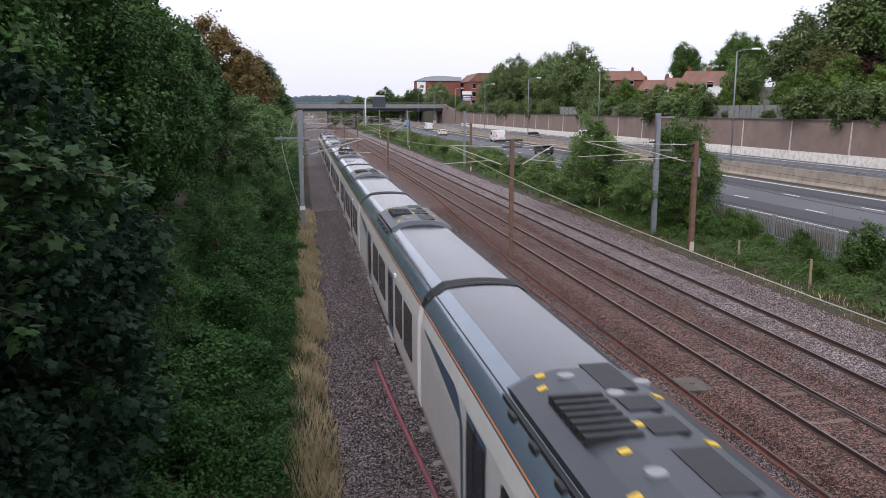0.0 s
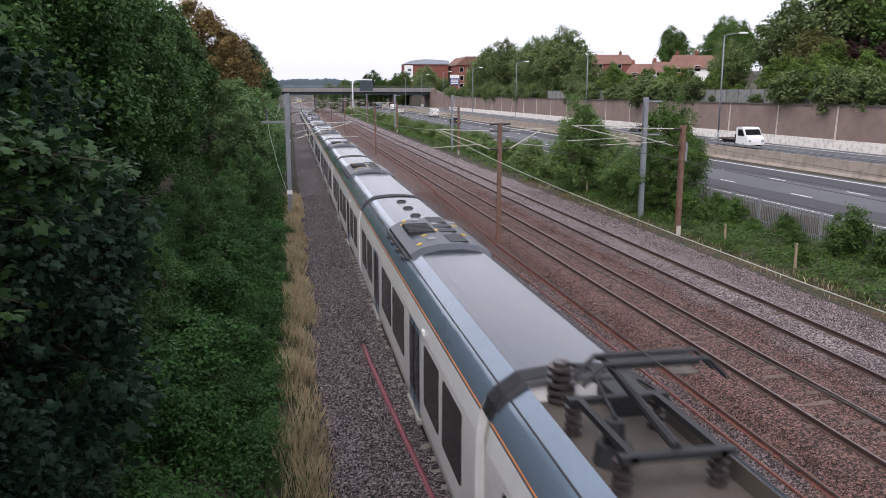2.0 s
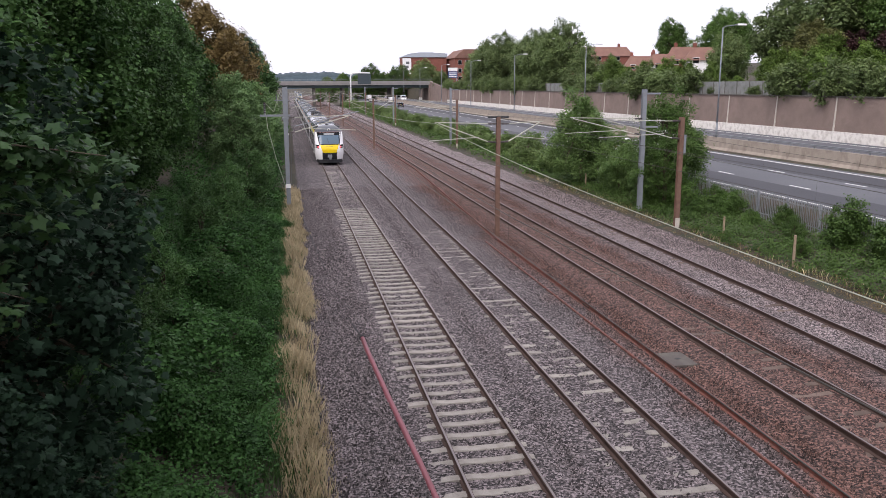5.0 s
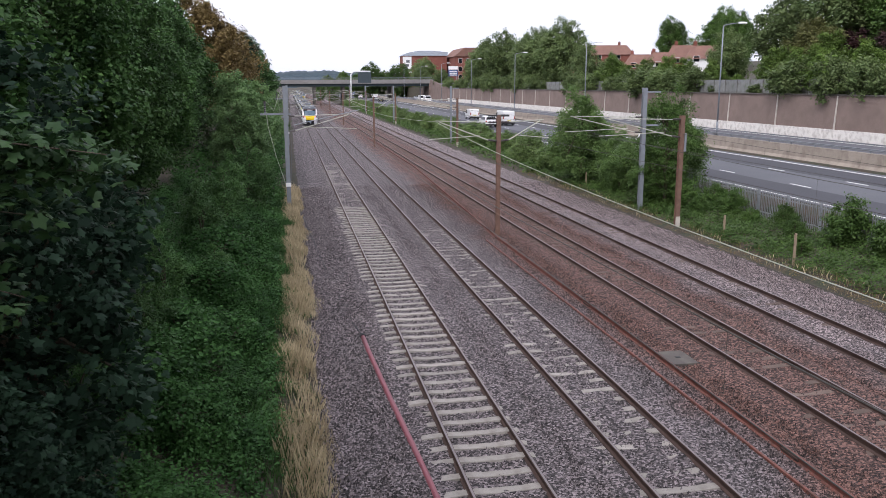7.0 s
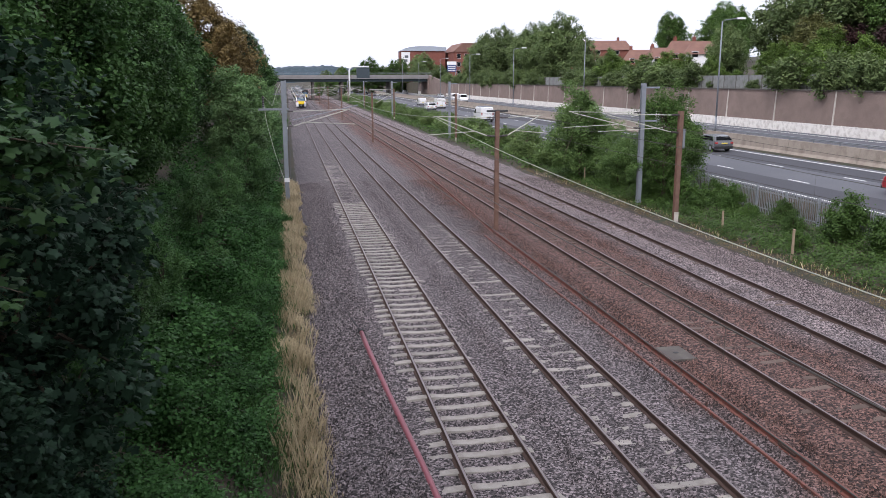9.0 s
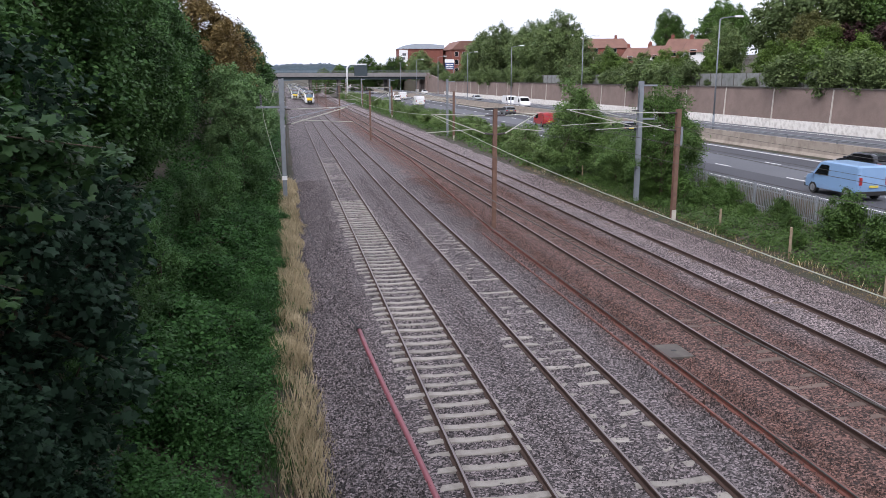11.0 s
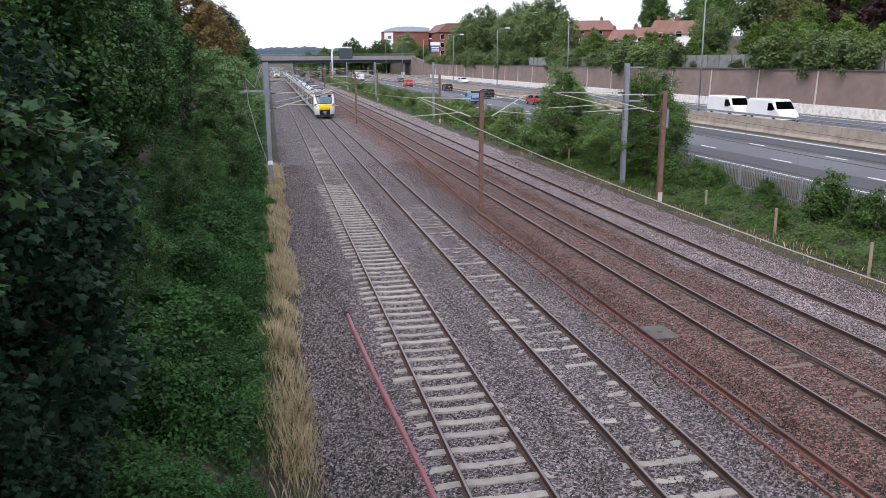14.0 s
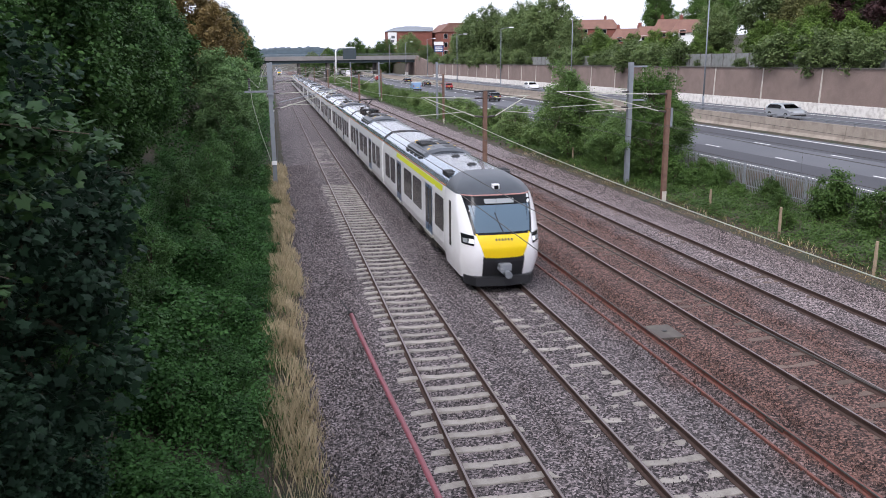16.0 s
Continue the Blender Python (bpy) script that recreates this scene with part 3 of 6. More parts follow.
def build_tracks():
    r = random.Random(4)
    for name, cx, label, m, z, top in (
            ("track_1", 3.86, "railway track on pale concrete sleepers with brown rails", "concrete", -0.150, True),
            ("track_2", 7.25, "railway track with sleepers half buried in grey ballast", "concrete", -0.182, True),
            ("track_3", 12.69, "rust-stained railway track with brown sleepers", "old_sleeper", -0.172, True),
            ("track_4", 16.32, "railway track with dull rails in pale ballast", "old_sleeper", -0.180, True)):
        t = tagged(new(name), label, "railway track", kind="structure")
        for s in (-0.7525, 0.7525):
            rail(t, cx + s, -60, 700, top)
        me = sleeper_mesh()
        me.materials.append(M[m])
        y = 6.0
        count = 0
        while y < 150 and count < 220:
            o = new("sleeper", me)
            o.parent = t
            buried = {"track_1": -0.035 if 51 < y < 80 else -0.08 if y >= 80 else 0.0, "track_2": -0.05 if y > 42 else 0.0}.get(name, 0.0)
            o.matrix_basis = pose(cx + r.uniform(-0.02, 0.02), y + r.uniform(-0.02, 0.02), z + buried + r.uniform(-0.012, 0.012), r.uniform(-1.2, 1.2), r.uniform(-0.7, 0.7), r.uniform(-0.9, 0.9))
            y += 0.65
            count += 1


def build_lineside():
    # red plastic duct beside track 1, with a black cable running out of it
    duct = tagged(new("cable_duct"), "faded red plastic duct lying on the ballast, black cable leaving it", "cable duct")
    bm = bmesh.new()
    pts = [(1.98, 24.0, -0.16), (2.03, 22.6, -0.19), (2.2, 19.0, -0.2), (2.42, 15.0, -0.2), (2.6, 11.0, -0.2), (2.75, 6.0, -0.2), (2.9, 0.0, -0.2)]
    path_tube(bm, pts, 0.072, 10)
    part("pipe", bm, M["pink"], duct, smooth=True)
    bm = bmesh.new()
    tube(bm, (1.975, 24.06, -0.155), (1.98, 23.92, -0.16), 0.095, 0.095, 10)
    part("end_cap", bm, M["black"], duct, "black end cap")
    bm = bmesh.new()
    pts = [(1.98, 24.0, -0.16), (1.75, 26.1, -0.22), (1.38, 32, -0.23), (1.05, 38.8, -0.23), (0.6, 48, -0.24), (0.1, 58, -0.26), (-0.02, 64, -0.25), (0.1, 90, -0.24), (0.2, 140, -0.24)]
    path_tube(bm, pts, 0.03, 6)
    part("cable", bm, M["black"], duct, "thin black cable")
    # rusty old rail and edging board between tracks 2 and 3
    old = tagged(new("disused_rail"), "rust-red disused rail lengths lying along the ballast", "rail")
    spots = [(10.02, -20), (10.06, 6), (10.1, 14), (10.13, 26), (10.16, 38.8), (10.9, 58), (11.5, 75), (11.3, 120)]
    for a, b_ in zip(spots, spots[1:]):
        bm = bmesh.new()
        loft(bm, [[(p[0] + u * 0.85, p[1], w - 0.03) for u, w in RAIL_SECTION] for p in (a, (b_[0], b_[1] - 0.02))], closed=True, caps=True)
        part("rail_length", bm, M["rust"], old)
        bm = bmesh.new()
        box(bm, b_[0] - 0.05, b_[1] - 0.3, -0.15, b_[0] + 0.05, b_[1] + 0.3, -0.09, 0.008)
        part("fishplate", bm, M["rail_side"], old, "dark bolted joint plate")
    for y0, y1 in ((-10, 2), (2, 9), (9, 15.5), (15.5, 22), (22, 29), (29, 38.6)):
        bd = tagged(new("edging_board"), "low rust-brown edging board retaining the ballast", "edging board", "edging boards")
        bm = bmesh.new()
        box(bm, 9.50, y0, -0.36, 9.56, y1 - 0.03, -0.13, 0.008)
        part("board", bm, M["rust"], bd)
        bm = bmesh.new()
        tube(bm, (9.60, y0 + 1.0, -0.4), (9.60, y0 + 1.0, -0.03), 0.025, 0.025, 6)
        part("peg", bm, M["rail_side"], bd)
    lid = tagged(new("chamber_cover"), "square weathered concrete chamber cover set in brown ballast", "manhole cover")
    bm = bmesh.new()
    box(bm, 10.28, 19.62, -0.3, 11.02, 20.72, -0.13, 0.015)
    part("slab", bm, M["slab"], lid)
    bm = bmesh.new()
    box(bm, 10.58, 20.1, -0.125, 10.72, 20.2, -0.118)
    part("lifting_hole", bm, M["black"], lid)
    # timber stakes along the far side
    for x, y, h, lean in ((21.14, 30.25, 1.5, 4), (21.54, 36.7, 1.25, 3), (20.9, 24.2, 1.3, -2), (22.2, 58, 1.2, 3)):
        st = tagged(new("wooden_post"), "leaning weathered wooden post in the brambles", "post", "wooden posts")
        bm = bmesh.new()
        tube(bm, (0, 0, -0.3), (0, 0, h), 0.07, 0.055, 8)
        part("stake", bm, M["wood"], st)
        st.matrix_basis = pose(x, y, -0.25, lean, -lean * 0.8, 0)


build_ground()
build_ballast()
build_tracks()
build_lineside()


# ---------------- road, barriers, retaining wall, bridge ----------------
def strip(name, x0, x1, y0, y1, z, thick, material, parent=None, label="", category="", kind=""):
    bm = bmesh.new()
    n = max(1, int((y1 - y0) / 20))
    loft(bm, [[(x0, y, z - thick), (x0, y, z), (x1, y, z), (x1, y, z - thick)] for y in np.linspace(y0, y1, n + 1)], closed=True, caps=True)
    return tagged(mesh_ob(name, bm, material, parent), label, category, kind=kind)


def build_road():
    near = tagged(new("road_near"), "grey asphalt dual carriageway with worn lanes and white lines", "road", kind="structure")
    strip("carriageway", 27.4, 40.7, -500, 900, ROAD, 0.3, M["road"], near)
    strip("lane_surface", 35.9, 39.5, -500, 900, ROAD + 0.005, 0.01, M["road_dark"], near)
    strip("lane_surface", 27.7, 31.1, -500, 900, ROAD + 0.005, 0.01, M["road_dark"], near)
    bm = bmesh.new()
    box(bm, 39.72, -500, ROAD, 39.92, 900, ROAD + 0.012)
    box(bm, 27.75, -500, ROAD, 27.9, 900, ROAD + 0.012)
    part("edge_line", bm, M["line"], near)
    bm = bmesh.new()
    box(bm, -0.075, -1.0, 0, 0.075, 1.0, 0.012)
    dash = part("lane_dash", bm, M["line"], near)
    first = True
    for x, y0 in ((31.45, 45.0), (35.6, 45.2)):
        for k in range(-6, 34):
            m = pose(x, y0 + k * 8.75, ROAD + 0.006)
            if first:
                dash.matrix_basis, first = m, False
            else:
                repeat(dash, m)
    far = tagged(new("road_far"), "grey asphalt far carriageway below the retaining wall", "road", kind="structure")
    strip("carriageway", 42.6, 56.7, -500, 900, FAR_ROAD, 0.3, M["road"], far)
    bm = bmesh.new()
    box(bm, 43.3, -500, FAR_ROAD, 43.5, 900, FAR_ROAD + 0.012)
    box(bm, 54.9, -500, FAR_ROAD, 55.1, 900, FAR_ROAD + 0.012)
    part("edge_line", bm, M["line"], far)
    bm = bmesh.new()
    box(bm, -0.075, -1.0, 0, 0.075, 1.0, 0.012)
    dash = part("lane_dash", bm, M["line"], far)
    first = True
    for x in (47.2, 51.0):
        for k in range(0, 36):
            m = pose(x, 40 + k * 8.75, FAR_ROAD + 0.006)
            if first:
                dash.matrix_basis, first = m, False
            else:
                repeat(dash, m)
    # central barrier of concrete lengths, with a steel rail on the far side
    bar = tagged(new("central_barrier"), "stained concrete central barrier with a steel safety rail", "barrier", kind="structure")
    bm = bmesh.new()
    prof = [(41.25, ROAD - 0.1), (41.25, ROAD + 0.12), (41.45, ROAD + 0.35), (41.55, 2.45), (42.05, 2.45), (42.2, FAR_ROAD - 0.1)]
    loft(bm, [[(x, y + 0.03, z) for x, z in prof] for y in (0, 8.7)], closed=True, caps=True)
    seg = part("barrier_length", bm, M["barrier"], bar)
    seg.matrix_basis = pose(0, 0, 0)
    for k in range(-8, 60):
        if k:
            repeat(seg, pose(0, k * 8.75, 0))
    bm = bmesh.new()
    loft(bm, [[(x, y, z) for x, z in ((41.74, 2.60), (41.70, 2.66), (41.74, 2.70), (41.70, 2.76), (41.78, 2.78), (41.82, 2.60))] for y in (-80, 520)], closed=True, caps=True)
    part("safety_rail", bm, M["fence"], bar, "galvanised steel safety rail")
    bm = bmesh.new()
    box(bm, -0.04, -0.04, -0.05, 0.04, 0.04, 0.30)
    post = part("rail_post", bm, M["galv"], bar)
    post.matrix_basis = pose(41.84, 20, 2.45)
    for k in range(1, 100):
        repeat(post, pose(41.84, 20 + 3.2 * k, 2.45))


WALL_TOP = 6.2


def build_wall():
    w = tagged(new("retaining_wall"), "brown rendered retaining wall with a flaking white base strip", "wall", kind="structure")
    bm = bmesh.new()
    prof = [(57.0, FAR_ROAD - 0.2), (57.12, WALL_TOP), (57.6, WALL_TOP), (57.7, FAR_ROAD - 0.2)]
    loft(bm, [[(x, y + 0.01, z) for x, z in prof] for y in (0, 10.68)], closed=True, caps=True)
    pan = part("wall_panel", bm, M["wall"], w)
    bm = bmesh.new()
    box(bm, 56.93, 0, FAR_ROAD - 0.1, 57.06, 10.70, FAR_ROAD + 1.05, 0.02)
    base = part("base_strip", bm, M["wall_base"], w, "flaking white painted strip")
    bm = bmesh.new()
    loft(bm, [[(x - 0.02, y, z) for x, z in ((56.93, FAR_ROAD + 1.05), (57.1, WALL_TOP), (57.14, WALL_TOP), (57.05, FAR_ROAD + 1.05))] for y in (-0.09, 0.09)], closed=True, caps=True)
    jo = part("joint_strip", bm, M["joint"], w, "pale mortar joint strip")
    bm = bmesh.new()
    box(bm, 56.98, 0.01, WALL_TOP, 57.65, 10.69, WALL_TOP + 0.14, 0.02)
    cap = part("coping", bm, M["slab"], w)
    for k in range(-10, 27):
        m = pose(0, 66.0 + k * 10.7, 0)
        for ob in (pan, base, jo, cap):
            if k == -10:
                ob.matrix_basis = m
            else:
                repeat(ob, m)
    f = tagged(new("boundary_fence"), "weathered grey panel fence on top of the retaining wall", "fence")
    bm = bmesh.new()
    box(bm, 58.6, 0.03, 6.1, 58.66, 2.97, 8.0, 0.01)
    p = part("panel", bm, M["old_boards"], f)
    bm = bmesh.new()
    box(bm, 58.56, -0.06, 5.9, 58.7, 0.06, 8.08, 0.01)
    q = part("fence_post", bm, M["slab"], f)
    for k in range(0, 90):
        m = pose(0, 45 + 3 * k, 0, 0, 0, 0)
        for ob in (p, q):
            if k == 0:
                ob.matrix_basis = m
            else:
                repeat(ob, m)


def build_palisade():
    f = tagged(new("palisade_fence"), "galvanised steel palisade fence between the verge and the road", "fence")
    bm = bmesh.new()
    loft(bm, [[(-0.01, -0.034, z), (0.012, 0.0, z), (-0.01, 0.034, z), (-0.016, 0.0, z)] for z in (0, 1.55)] + [[(-0.004, -0.002, 1.68), (0.0, 0, 1.68), (-0.004, 0.002, 1.68), (-0.006, 0, 1.68)]], closed=True, caps=True)
    pale = part("pale", bm, M["fence"], f)
    bm = bmesh.new()
    box(bm, -0.05, -0.05, -0.2, 0.05, 0.05, 1.6)
    post = part("post", bm, M["fence"], f)
    first = True
    for k in range(280):
        y = 30 + 0.155 * k
        m = pose(26.0, y, 0.05, 0, random.uniform(-1, 1), 0)
        if first:
            pale.matrix_basis, first = m, False
        else:
            repeat(pale, m)
    for k in range(0, 17):
        m = pose(26.08, 30 + 2.75 * k, 0.05)
        if k == 0:
            post.matrix_basis = m
        else:
            repeat(post, m)
    bm = bmesh.new()
    for z in (0.4, 1.35):
        box(bm, 26.03, 29.9, z, 26.07, 150, z + 0.05)
    part("fence_rail", bm, M["fence"], f)
    rest = bmesh.new()
    for k in range(480):
        y = 30 + 0.155 * (280 + k)
        a = [rest.verts.new(p) for p in ((26.0, y - 0.034, 0.05), (26.0, y + 0.034, 0.05), (26.0, y + 0.034, 1.6), (26.0, y, 1.72), (26.0, y - 0.034, 1.6))]
        rest.faces.new(a)
    part("far_pales", rest, M["fence"], f)


def build_bridge():
    b = tagged(new("road_bridge"), "concrete road bridge crossing the railway and the dual carriageway", "bridge", kind="structure")
    y0, y1 = 327, 343
    bm = bmesh.new()
    box(bm, -40, y0, 7.95, 62, y1, 8.75, 0.05)
    part("deck", bm, M["bridge"], b)
    # girder colour is nearly black to stand in for shade below the deck
    bm = bmesh.new()
    for yy in (y0 + 0.4, y0 + 4, y0 + 8, y0 + 12, y1 - 0.8):
        box(bm, -12, yy, 6.85, 57.5, yy + 0.5, 7.97)
    part("girder", bm, M["shaded_steel"], b, "dark steel girders, coloured darker for the shade under the deck")
    for yy in (y0 - 0.05, y1 - 0.25):
        bm = bmesh.new()
        box(bm, -40, yy, 8.6, 62, yy + 0.3, 9.55, 0.03)
        part("parapet", bm, M["bridge"], b)
    bm = bmesh.new()
    for k in range(34):
        box(bm, -40 + k * 3, y0 + 0.05, 9.5, -39.92 + k * 3, y0 + 0.13, 10.3)
    box(bm, -40, y0 + 0.05, 10.0, 62, y0 + 0.12, 10.06)
    box(bm, -40, y0 + 0.05, 10.28, 62, y0 + 0.12, 10.36)
    part("handrail", bm, M["galv"], b)
    # piers take a darker concrete, with the under-deck shade in its colour
    bm = bmesh.new()
    box(bm, 21.5, y0 + 1, -0.3, 22.4, y1 - 1, 7.1)
    pier = part("pier", bm, M["slab"], b)
    repeat(pier, pose(19.7, 0, 0))
    repeat(pier, pose(-11.5, 0, 0))
    bm = bmesh.new()
    box(bm, 56.5, y0 - 0.3, 1.0, 62, y1 + 0.3, 8.2)
    part("abutment", bm, M["wall"], b)
    bm = bmesh.new()
    box(bm, -18, y0 - 0.3, -1.0, -6.5, y1 + 0.3, 8.2)
    part("abutment", bm, M["bridge"], b)
    # ramped wing wall from the retaining wall up to the parapet
    bm = bmesh.new()
    loft(bm, [[(56.9, 290, 1.4), (57.5, 290, 1.4), (57.5, 290, 6.3), (56.9, 290, 6.3)], [(56.9, 326.6, 1.4), (57.5, 326.6, 1.4), (57.5, 326.6, 9.4), (56.9, 326.6, 9.4)]], closed=True, caps=True)
    part("wing_wall", bm, M["wall"], b)
    # gantry sign by the road, seen from behind
    g = tagged(new("gantry_sign"), "white curved gantry post carrying a dark motorway sign", "road sign")
    bm = bmesh.new()
    pts = [(22.8, 300, 0.2), (22.8, 300, 10.6)] + [(22.8 + 1.7 * (1 - math.cos(a)), 300, 10.6 + 1.7 * math.sin(a)) for a in np.linspace(0.2, math.pi / 2, 6)] + [(30.0, 300, 12.3)]
    path_tube(bm, pts, 0.27, 10)
    part("gantry_post", bm, M["white_paint"], g, "white painted curved steel post", True)
    bm = bmesh.new()
    box(bm, 25.4, 299.5, 8.2, 30.2, 299.8, 12.0, 0.03)
    part("sign_panel", bm, M["sign_dark"], g)


def build_overbridge():
    """The plain road bridge over the railway on which the camera stands; its parapet is behind and below the eye."""
    b = tagged(new("overbridge"), "plain concrete overbridge crossing the railway, brick abutment", "bridge", kind="structure")
    bm = bmesh.new()
    box(bm, -30, -11.0, 5.3, 58, -0.5, 6.0, 0.03)
    part("deck", bm, M["bridge"], b)
    for y in (-0.8, -11.0):
        bm = bmesh.new()
        box(bm, -30, y, 6.0, 58, y + 0.3, 7.2, 0.03)
        part("parapet", bm, M["bridge"], b)
    bm = bmesh.new()
    box(bm, -30, -10.8, -1.0, -1.6, -0.7, 5.3)
    part("abutment", bm, M["brick"], b)
    bm = bmesh.new()
    box(bm, 22.2, -10.0, -0.6, 23.2, -1.5, 5.3)
    part("pier", bm, M["bridge"], b)


build_overbridge()
build_road()
build_wall()
build_palisade()
build_bridge()


# ---------------- masts, wires, lamps ----------------
def h_mast(parent, x, y, z0, z1, w, material):
    """An H-section steel column."""
    bm = bmesh.new()
    t = 0.018
    box(bm, x - w / 2, y - w / 2, z0, x + w / 2, y - w / 2 + t, z1)
    box(bm, x - w / 2, y + w / 2 - t, z0, x + w / 2, y + w / 2, z1)
    box(bm, x - 0.008, y - w / 2 + t, z0, x + 0.008, y + w / 2 - t, z1)
    part("column", bm, material, parent)
    bm = bmesh.new()
    box(bm, x - 0.35, y - 0.35, z0 - 0.5, x + 0.35, y + 0.35, z0 + 0.02, 0.03)
    part("footing", bm, M["slab"], parent)


def insulator(parent, a, b, r=0.055):
    a, b = Vector(a), Vector(b)
    bm = bmesh.new()
    n = 6
    for k in range(n):
        p, q = a.lerp(b, k / n), a.lerp(b, (k + 0.55) / n)
        tube(bm, p, q, r, r, 8)
        tube(bm, q, a.lerp(b, (k + 1) / n), r * 0.5, r * 0.5, 6)
    part("insulator", bm, M["insulator"], parent, "dark ribbed insulator")


def arm(parent, x, y, side, reach, zc=4.6, colour="tube_pale"):
    """Cantilever: top tie, sloping strut and registration arm out to a wire over a track."""
    s = side
    bm = bmesh.new()
    tube(bm, (x + s * 0.55, y, zc + 1.05), (x + s * reach, y, zc + 1.15), 0.024, 0.024, 6)
    tube(bm, (x + s * 0.55, y, zc + 0.15), (x + s * (reach - 0.2), y, zc + 1.1), 0.028, 0.028, 6)
    tube(bm, (x + s * 1.0, y, zc + 0.38), (x + s * (reach + 0.3), y, zc + 0.22), 0.02, 0.02, 6)
    part("cantilever", bm, M[colour], parent)
    insulator(parent, (x + s * 0.1, y, zc + 1.05), (x + s * 0.55, y, zc + 1.05))
    insulator(parent, (x + s * 0.1, y, zc + 0.1), (x + s * 0.55, y, zc + 0.15))


def build_masts():
    # left side: tall galvanised masts with a switch arm
    for y in (51.4, 108, 165, 222, 279):
        m = tagged(new("catenary_mast"), "tall galvanised overhead line mast beside the trees", "mast", "overhead line masts")
        h_mast(m, -0.2, y, -0.3, 7.5, 0.26, M["galv"])
        bm = bmesh.new()
        box(bm, -1.75, y - 0.05, 5.72, 0.1, y + 0.05, 5.84)
        tube(bm, (-1.45, y, 5.8), (-1.45, y, 6.5), 0.05, 0.05, 8)
        box(bm, -0.4, y - 0.19, 5.55, 0.0, y + 0.19, 5.66)
        part("cross_arm", bm, M["galv"], m)
        insulator(m, (-1.45, y, 5.95), (-1.45, y, 6.6), 0.08)
        bm = bmesh.new()
        path_tube(bm, [(-1.45, y, 6.6), (-1.3, y, 5.0), (-0.9, y, 3.2), (-0.4, y, 1.5)], 0.016, 5)
        path_tube(bm, [(-1.45, y, 6.6), (-0.9, y, 6.0), (-0.6, y, 6.9), (-0.4, y, 7.3)], 0.016, 5)
        part("feeder_wire", bm, M["white_wire"], m)
        bm = bmesh.new()
        box(bm, -0.36, y - 0.16, 1.25, -0.04, y - 0.14, 1.5)
        part("number_plate", bm, M["white_paint"], m, "small white plate")
        arm(m, -0.2, y, 1, 4.1)
        arm_long = bmesh.new()
        tube(arm_long, (0.3, y, 5.1), (4.4, y, 6.0), 0.03, 0.03, 6)
        part("strut", arm_long, M["galv"], m)
    # middle: rust-brown masts between the pairs of tracks
    for y in (40.0, 101.8, 160, 212, 270):
        m = tagged(new("brown_mast"), "rust-brown steel overhead line mast between the tracks", "mast", "brown masts")
        h_mast(m, 10.5, y, -0.3, 6.0, 0.2, M["mast_brown"])
        bm = bmesh.new()
        box(bm, 9.95, y - 0.06, 5.93, 11.05, y + 0.06, 6.03, 0.01)
        part("cap_bar", bm, M["unit_black"], m, "black cap bar")
        arm(m, 10.5, y, 1, 2.4)
        arm(m, 10.5, y, -1, 3.3)
    # right side: brown and grey pair
    for y, y2 in ((40.5, 46.2), (100, 106), (160, 166), (222, 228), (282, 288)):
        m = tagged(new("brown_mast"), "rust-brown steel mast with a white painted foot", "mast", "brown masts")
        h_mast(m, 20.86, y, -0.3, 5.85, 0.24, M["mast_brown"])
        bm = bmesh.new()
        box(bm, 20.73, y - 0.13, -0.28, 20.99, y - 0.121, 0.35)
        part("white_foot", bm, M["joint"], m)
        bm = bmesh.new()
        box(bm, 21.0, y - 0.12, 3.9, 21.12, y + 0.1, 4.9)
        part("sign_plate", bm, M["galv"], m)
        arm(m, 20.86, y, -1, 4.4)
        m = tagged(new("catenary_mast"), "tall galvanised overhead line mast in the verge bushes", "mast", "overhead line masts")
        h_mast(m, 21.25, y2, -0.3, 7.3, 0.26, M["galv"])
        bm = bmesh.new()
        box(bm, 21.3, y2 - 0.04, 7.0, 22.3, y2 + 0.04, 7.1)
        part("cross_arm", bm, M["galv"], m)
        bm = bmesh.new()
        box(bm, 21.3, y2 - 0.04, 5.0, 22.2, y2 + 0.04, 5.1)
        part("lower_arm", bm, M["galv"], m)
        arm(m, 21.25, y2, -1, 4.7, 4.5)
    # contact and carrying wires over each track, with droppers
    for cx, ys in ((3.86, (51.4, 108, 165, 222, 279)), (7.25, (40.0, 101.8, 160, 212, 270)), (12.69, (40.0, 101.8, 160, 212, 270)), (16.32, (40.5, 100, 160, 222, 282))):
        w = tagged(new("overhead_line"), "thin dark overhead contact and carrying wires above a track", "overhead wire", "overhead wires")
        pale = cx == 7.25
        st = [ys[0] - 60] + list(ys) + [400]
        bm, carry = bmesh.new(), bmesh.new()
        path_tube(bm, [(cx + (0.2 if k % 2 else -0.2), y, 4.72) for k, y in enumerate(st)], 0.0075, 5)
        drops, line = bmesh.new(), []
        for a, b in zip(st, st[1:]):
            pts = []
            for u in np.linspace(0, 1, 17 if pale and a < 0 else 9):
                pts.append((cx, a + (b - a) * u, 5.7 - (0.86 if pale and a < 0 else 0.5) * 4 * u * (1 - u)))
            line += pts if not line else pts[1:]
            for p in pts[1:-1]:
                tube(drops, p, (cx, p[1], 4.72), 0.003, 0.003, 4)
        path_tube(carry, line, 0.010 if pale else 0.0075, 5)
        part("contact_wire", bm, M["wire"], w)
        part("carrying_wire", carry, M["white_wire" if pale else "wire"], w)
        part("droppers", drops, M["wire"], w)


